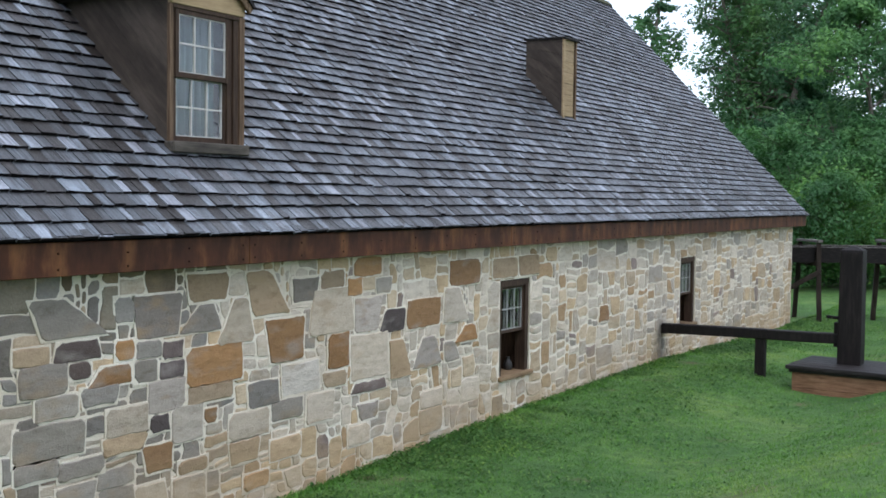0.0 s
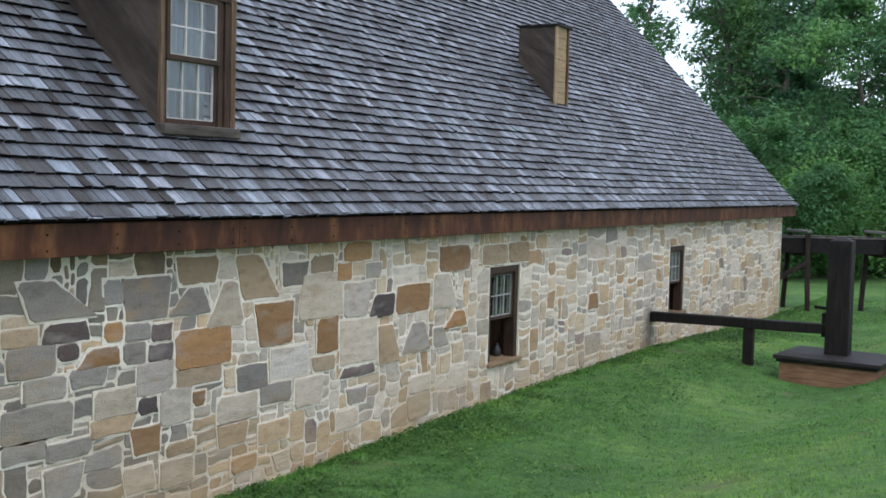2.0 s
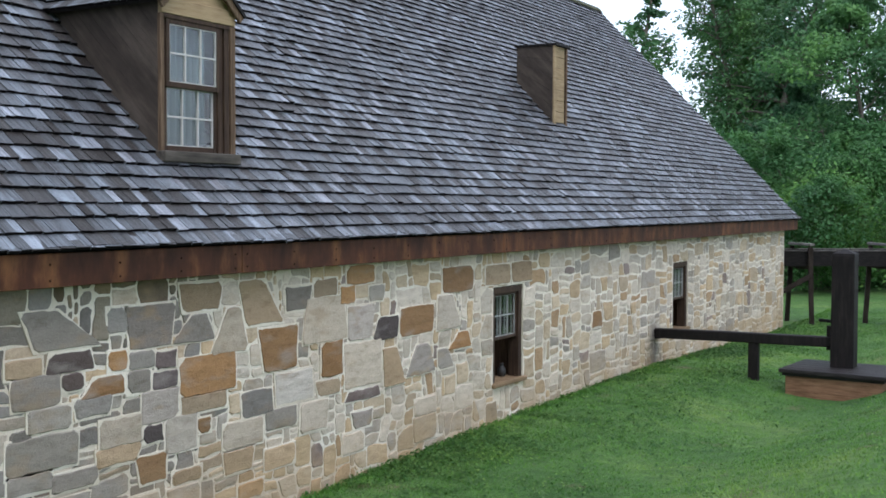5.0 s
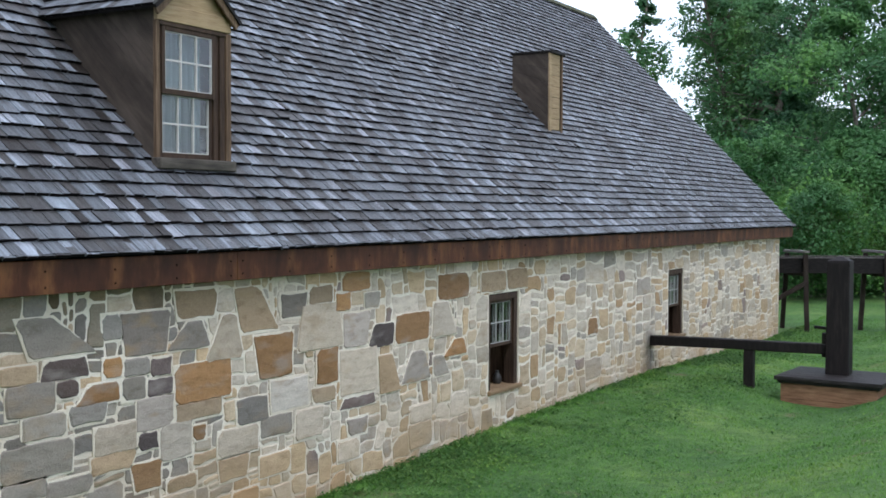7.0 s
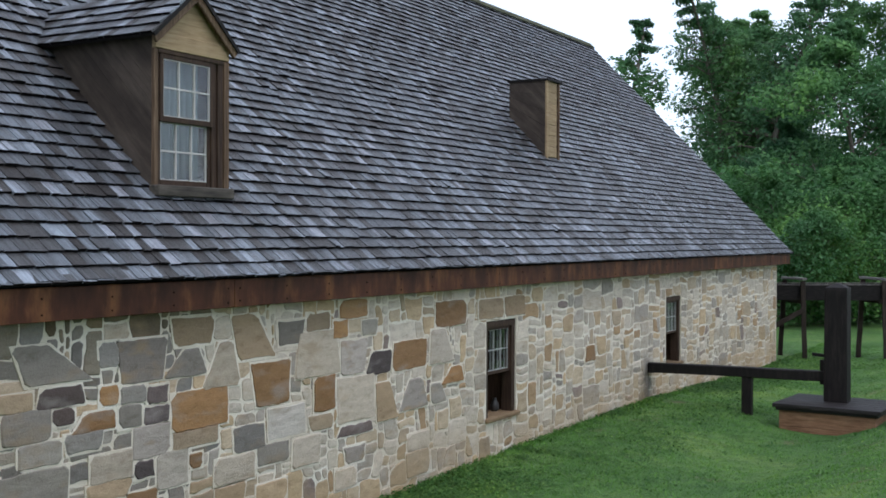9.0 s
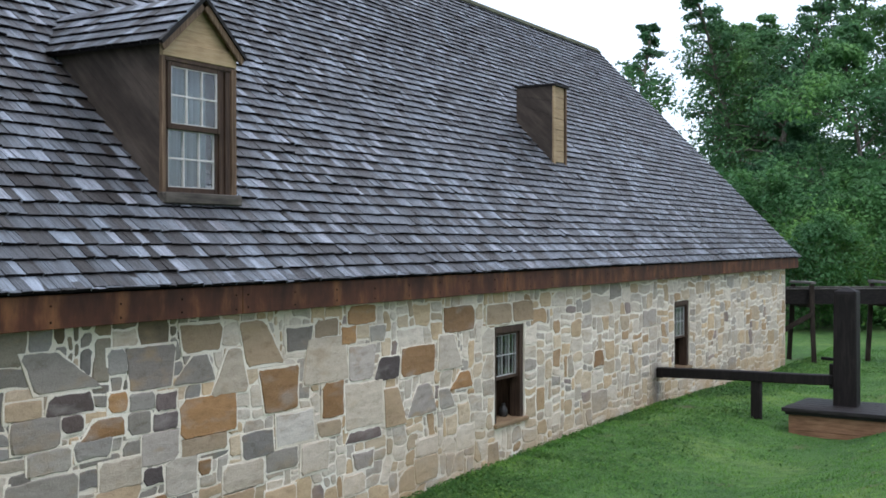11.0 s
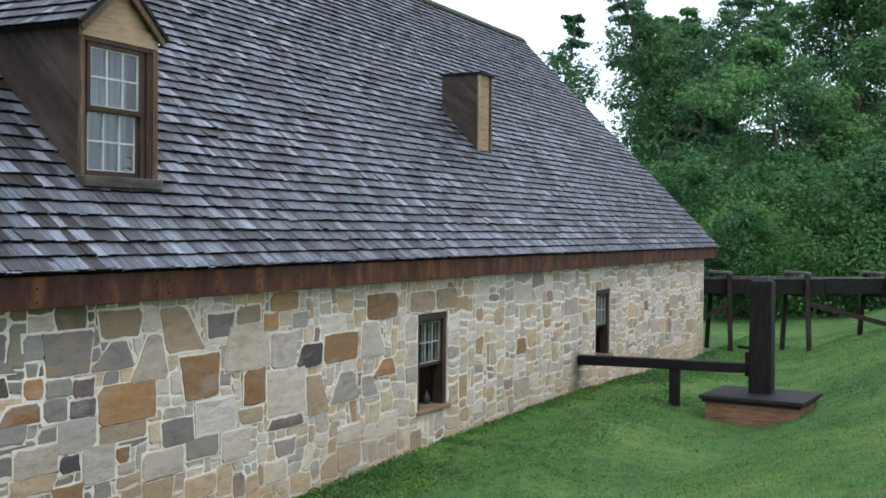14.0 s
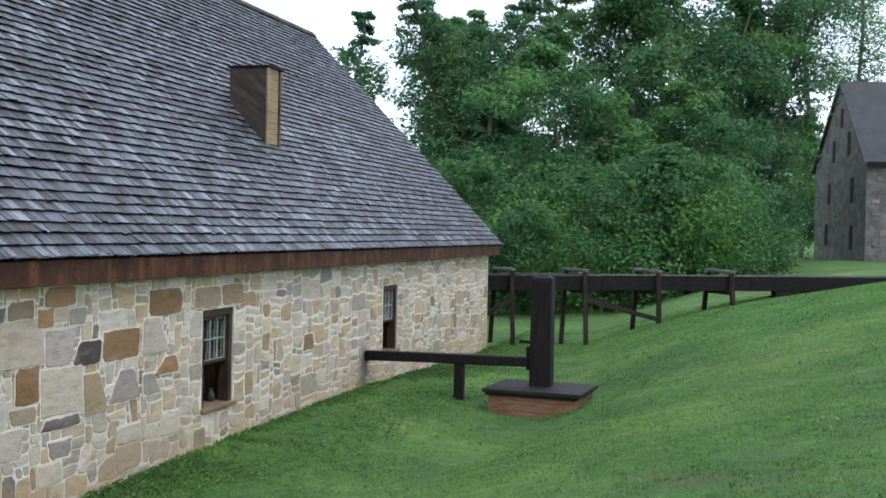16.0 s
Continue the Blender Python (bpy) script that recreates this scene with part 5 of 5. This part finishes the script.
def stone_mesh(verts, faces, s, rs):
    poly = s[0]
    y, z = min(p[0] for p in poly), min(p[1] for p in poly)
    w, h = max(p[0] for p in poly) - y, max(p[1] for p in poly) - z
    picked = bool(s[1])
    pts = [tuple(p) if picked else warp(*p) for p in stone_outline(poly, rs, rs.uniform(-0.007, -0.001) if picked else rs.uniform(0.0065, 0.0105) + 0.004 * smooth(9, 14, y))]
    for o in OPENINGS:                                           # keep clear of the frames
        if o[0] - 0.25 < y + w / 2 < o[1] + 0.25 and o[2] - 0.2 < z + h / 2 < o[3] + 0.2:
            pts = [(min(a, o[0] - 0.004), b) if (y + w / 2) < o[0] else (max(a, o[1] + 0.004), b) if (y + w / 2) > o[1] else (a, max(b, o[3] + 0.004) if z > o[3] - 0.1 else min(b, o[2] - 0.004)) for a, b in pts]
    pts = [(min(a, Y1 - 0.004), min(b, TOP)) for a, b in pts]
    cy, cz = sum(p[0] for p in pts) / len(pts), sum(p[1] for p in pts) / len(pts)
    proud = rs.uniform(0.015, 0.021) if picked else rs.uniform(0.003, 0.009)
    ty, tz = rs.uniform(-0.02, 0.02), rs.uniform(-0.025, 0.02)
    k0, n = len(verts), len(pts)
    shr = 1 - min(0.25, 0.006 / max(0.03, min(w, h) / 2))
    verts += [(-0.03, a, b) for a, b in pts]
    verts += [(0.011 if picked else 0.001, a, b) for a, b in pts]
    verts += [(proud + ty * (a - cy) + tz * (b - cz), cy + (a - cy) * shr, cz + (b - cz) * shr) for a, b in pts]
    verts.append((proud + rs.uniform(0.0, 0.004), cy, cz))
    for k in range(n):
        q = (k + 1) % n
        faces += [(k0 + k, k0 + q, k0 + n + q, k0 + n + k), (k0 + n + k, k0 + n + q, k0 + 2 * n + q, k0 + 2 * n + k), (k0 + 2 * n + k, k0 + 2 * n + q, k0 + 3 * n)]


def pointing_mesh(verts, faces, poly):
    """The raised bed of mortar that a picked stone sits in."""
    cy, cz = sum(p[0] for p in poly) / 4, sum(p[1] for p in poly) / 4
    k0 = len(verts)
    for x, grow in ((-0.01, 0.019), (0.0095, 0.019), (0.0105, 0.012)):
        verts += [(x, y + math.copysign(grow, y - cy), z + math.copysign(grow, z - cz)) for y, z in poly]
    for r in (0, 4):
        faces += [(k0 + r + k, k0 + r + (k + 1) % 4, k0 + r + 4 + (k + 1) % 4, k0 + r + 4 + k) for k in range(4)]
    faces.append((k0 + 8, k0 + 9, k0 + 10, k0 + 11))


def build_stones():
    rs = random.Random(4)
    picked, stones = pack_stones()
    stones.sort(key=lambda s: s[0][0][0])
    mats = {"ochre": M_OCHRE, "brown": M_BROWN, "grey": M_GREY, "warm": M_WARM, "pale": M_PALE, "veined": M_VEINED, "olive_shaded": M_OLIVE_SHADED, "": M_STONE}
    pv, pf = [], []
    for p, kind in picked:
        pointing_mesh(pv, pf, p)
    me = bpy.data.meshes.new("pointing")
    me.from_pydata(pv, [], pf)
    me.materials.append(M_MORTAR)
    ob = new("pointing", me)
    ob.parent = wall_front
    tagged(ob, "pale raised lime mortar pointing", kind="stuff")
    rv, rf, count = [], [], 0
    for s in picked + stones:
        if count < 300:
            v, f = [], []
            stone_mesh(v, f, s, rs)
            me = bpy.data.meshes.new("stone")
            me.from_pydata(v, [], f)
            # more grey fillers at the near end: its dimmer light put into colour
            kind = s[1] or ("grey" if s[0][0][0] < 6.8 and rs.random() < 0.6 else "")
            under_eave = not s[1] and max(p[1] for p in s[0]) > 1.93 and rs.random() < 0.75      # the top course, stained olive, with eave shade put in its colour
            me.materials.append(mats["olive_shaded" if under_eave else kind])
            ob = new("stone", me)
            ob.parent = wall_front
            count += 1
        else:
            stone_mesh(rv, rf, s, rs)
    me = bpy.data.meshes.new("rubble")
    me.from_pydata(rv, [], rf)
    me.materials.append(M_STONE_JOINED)
    ob = new("rubble", me)
    ob.parent = wall_front
    tagged(ob, "rubble stones further along the wall", kind="stuff")


build_stones()


# ---- shingles of the main roof ----
def shingle_points(y, s, w, rs, lift=0.0):
    """Eight corners of one tapered shingle, butt at s."""
    thick = 0.021 * rs.uniform(0.8, 1.3)
    sk = rs.uniform(-0.003, 0.003)
    cup = rs.uniform(0, 0.006) + lift
    top = s + 0.165
    P = [on_roof(y, s + sk, 0.012 + thick + cup), on_roof(y + w, s - sk, 0.012 + thick + cup * rs.uniform(0.3, 1)), on_roof(y + w, top, 0.007), on_roof(y, top, 0.007)]
    Q = [on_roof(y, s + sk, 0.008 + cup * 0.8), on_roof(y + w, s - sk, 0.008 + cup * 0.5)]
    return P + Q


SH_FACES = [(0, 1, 2, 3), (4, 5, 1, 0), (4, 0, 3), (5, 2, 1)]


def build_shingles():
    rs = random.Random(12)
    deck = next(o for o in roof.children if o.name.startswith("deck"))
    base = Vector(roof.location)
    EXPO = RUN / 50
    rv, rf, count = [], [], 0
    for c in range(-1, 50):
        s = max(c, -1) * EXPO + (0.0 if c >= 0 else EXPO * 0.93)
        wav = rs.uniform(-0.004, 0.004)
        y = ROOF_Y0 + rs.uniform(-0.06, 0)
        while y < ROOF_Y1 - 0.02:
            w = min(rs.choice((0.075, 0.09, 0.10, 0.115, 0.13, 0.15)) * rs.uniform(0.9, 1.1), ROOF_Y1 - y)
            jit = wav + rs.uniform(-0.005, 0.005) + (rs.uniform(-0.016, 0.004) if rs.random() < 0.12 else 0) + 0.008 * noise.noise((y * 0.6, s * 2, 0))
            if w > 0.03:
                pts = shingle_points(y, s + jit, w - rs.uniform(0.003, 0.009), rs, 0.012 if rs.random() < 0.03 else 0)
                if 4.9 < y < 9.9 and 0 <= c < 7 and count < 300:
                    me = bpy.data.meshes.new("shingle")
                    o = pts[0]
                    me.from_pydata([tuple(p - o) for p in pts], [], SH_FACES)
                    me.materials.append(M_SHINGLE), me.materials.append(M_BUTT_SHADED)
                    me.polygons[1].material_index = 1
                    ob = new("shingle", me)
                    ob.parent = roof
                    ob.location = o - base
                    count += 1
                else:
                    k = len(rv)
                    rv += [tuple(p - base) for p in pts]
                    rf += [tuple(k + i for i in f) for f in SH_FACES]
            y += w
    me = bpy.data.meshes.new("shingle_courses")
    me.from_pydata(rv, [], rf)
    me.materials.append(M_SHINGLE_JOINED), me.materials.append(M_BUTT_SHADED)
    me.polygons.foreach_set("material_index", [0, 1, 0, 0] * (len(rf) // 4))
    ob = new("shingle_courses", me)
    ob.parent = roof
    tagged(ob, "courses of weathered grey cedar shingles", kind="stuff")
    bm = bmesh.new()                                             # ridge boards
    beam(bm, (RIDGE_X + 0.05, ROOF_Y0, RIDGE_Z + 0.015), (RIDGE_X + 0.05, ROOF_Y1, RIDGE_Z + 0.015), 0.16, 0.02, 0, up=OUT)
    part("ridge_board", bm, M_MOSS, roof, "ridge board grown with olive moss")


build_shingles()
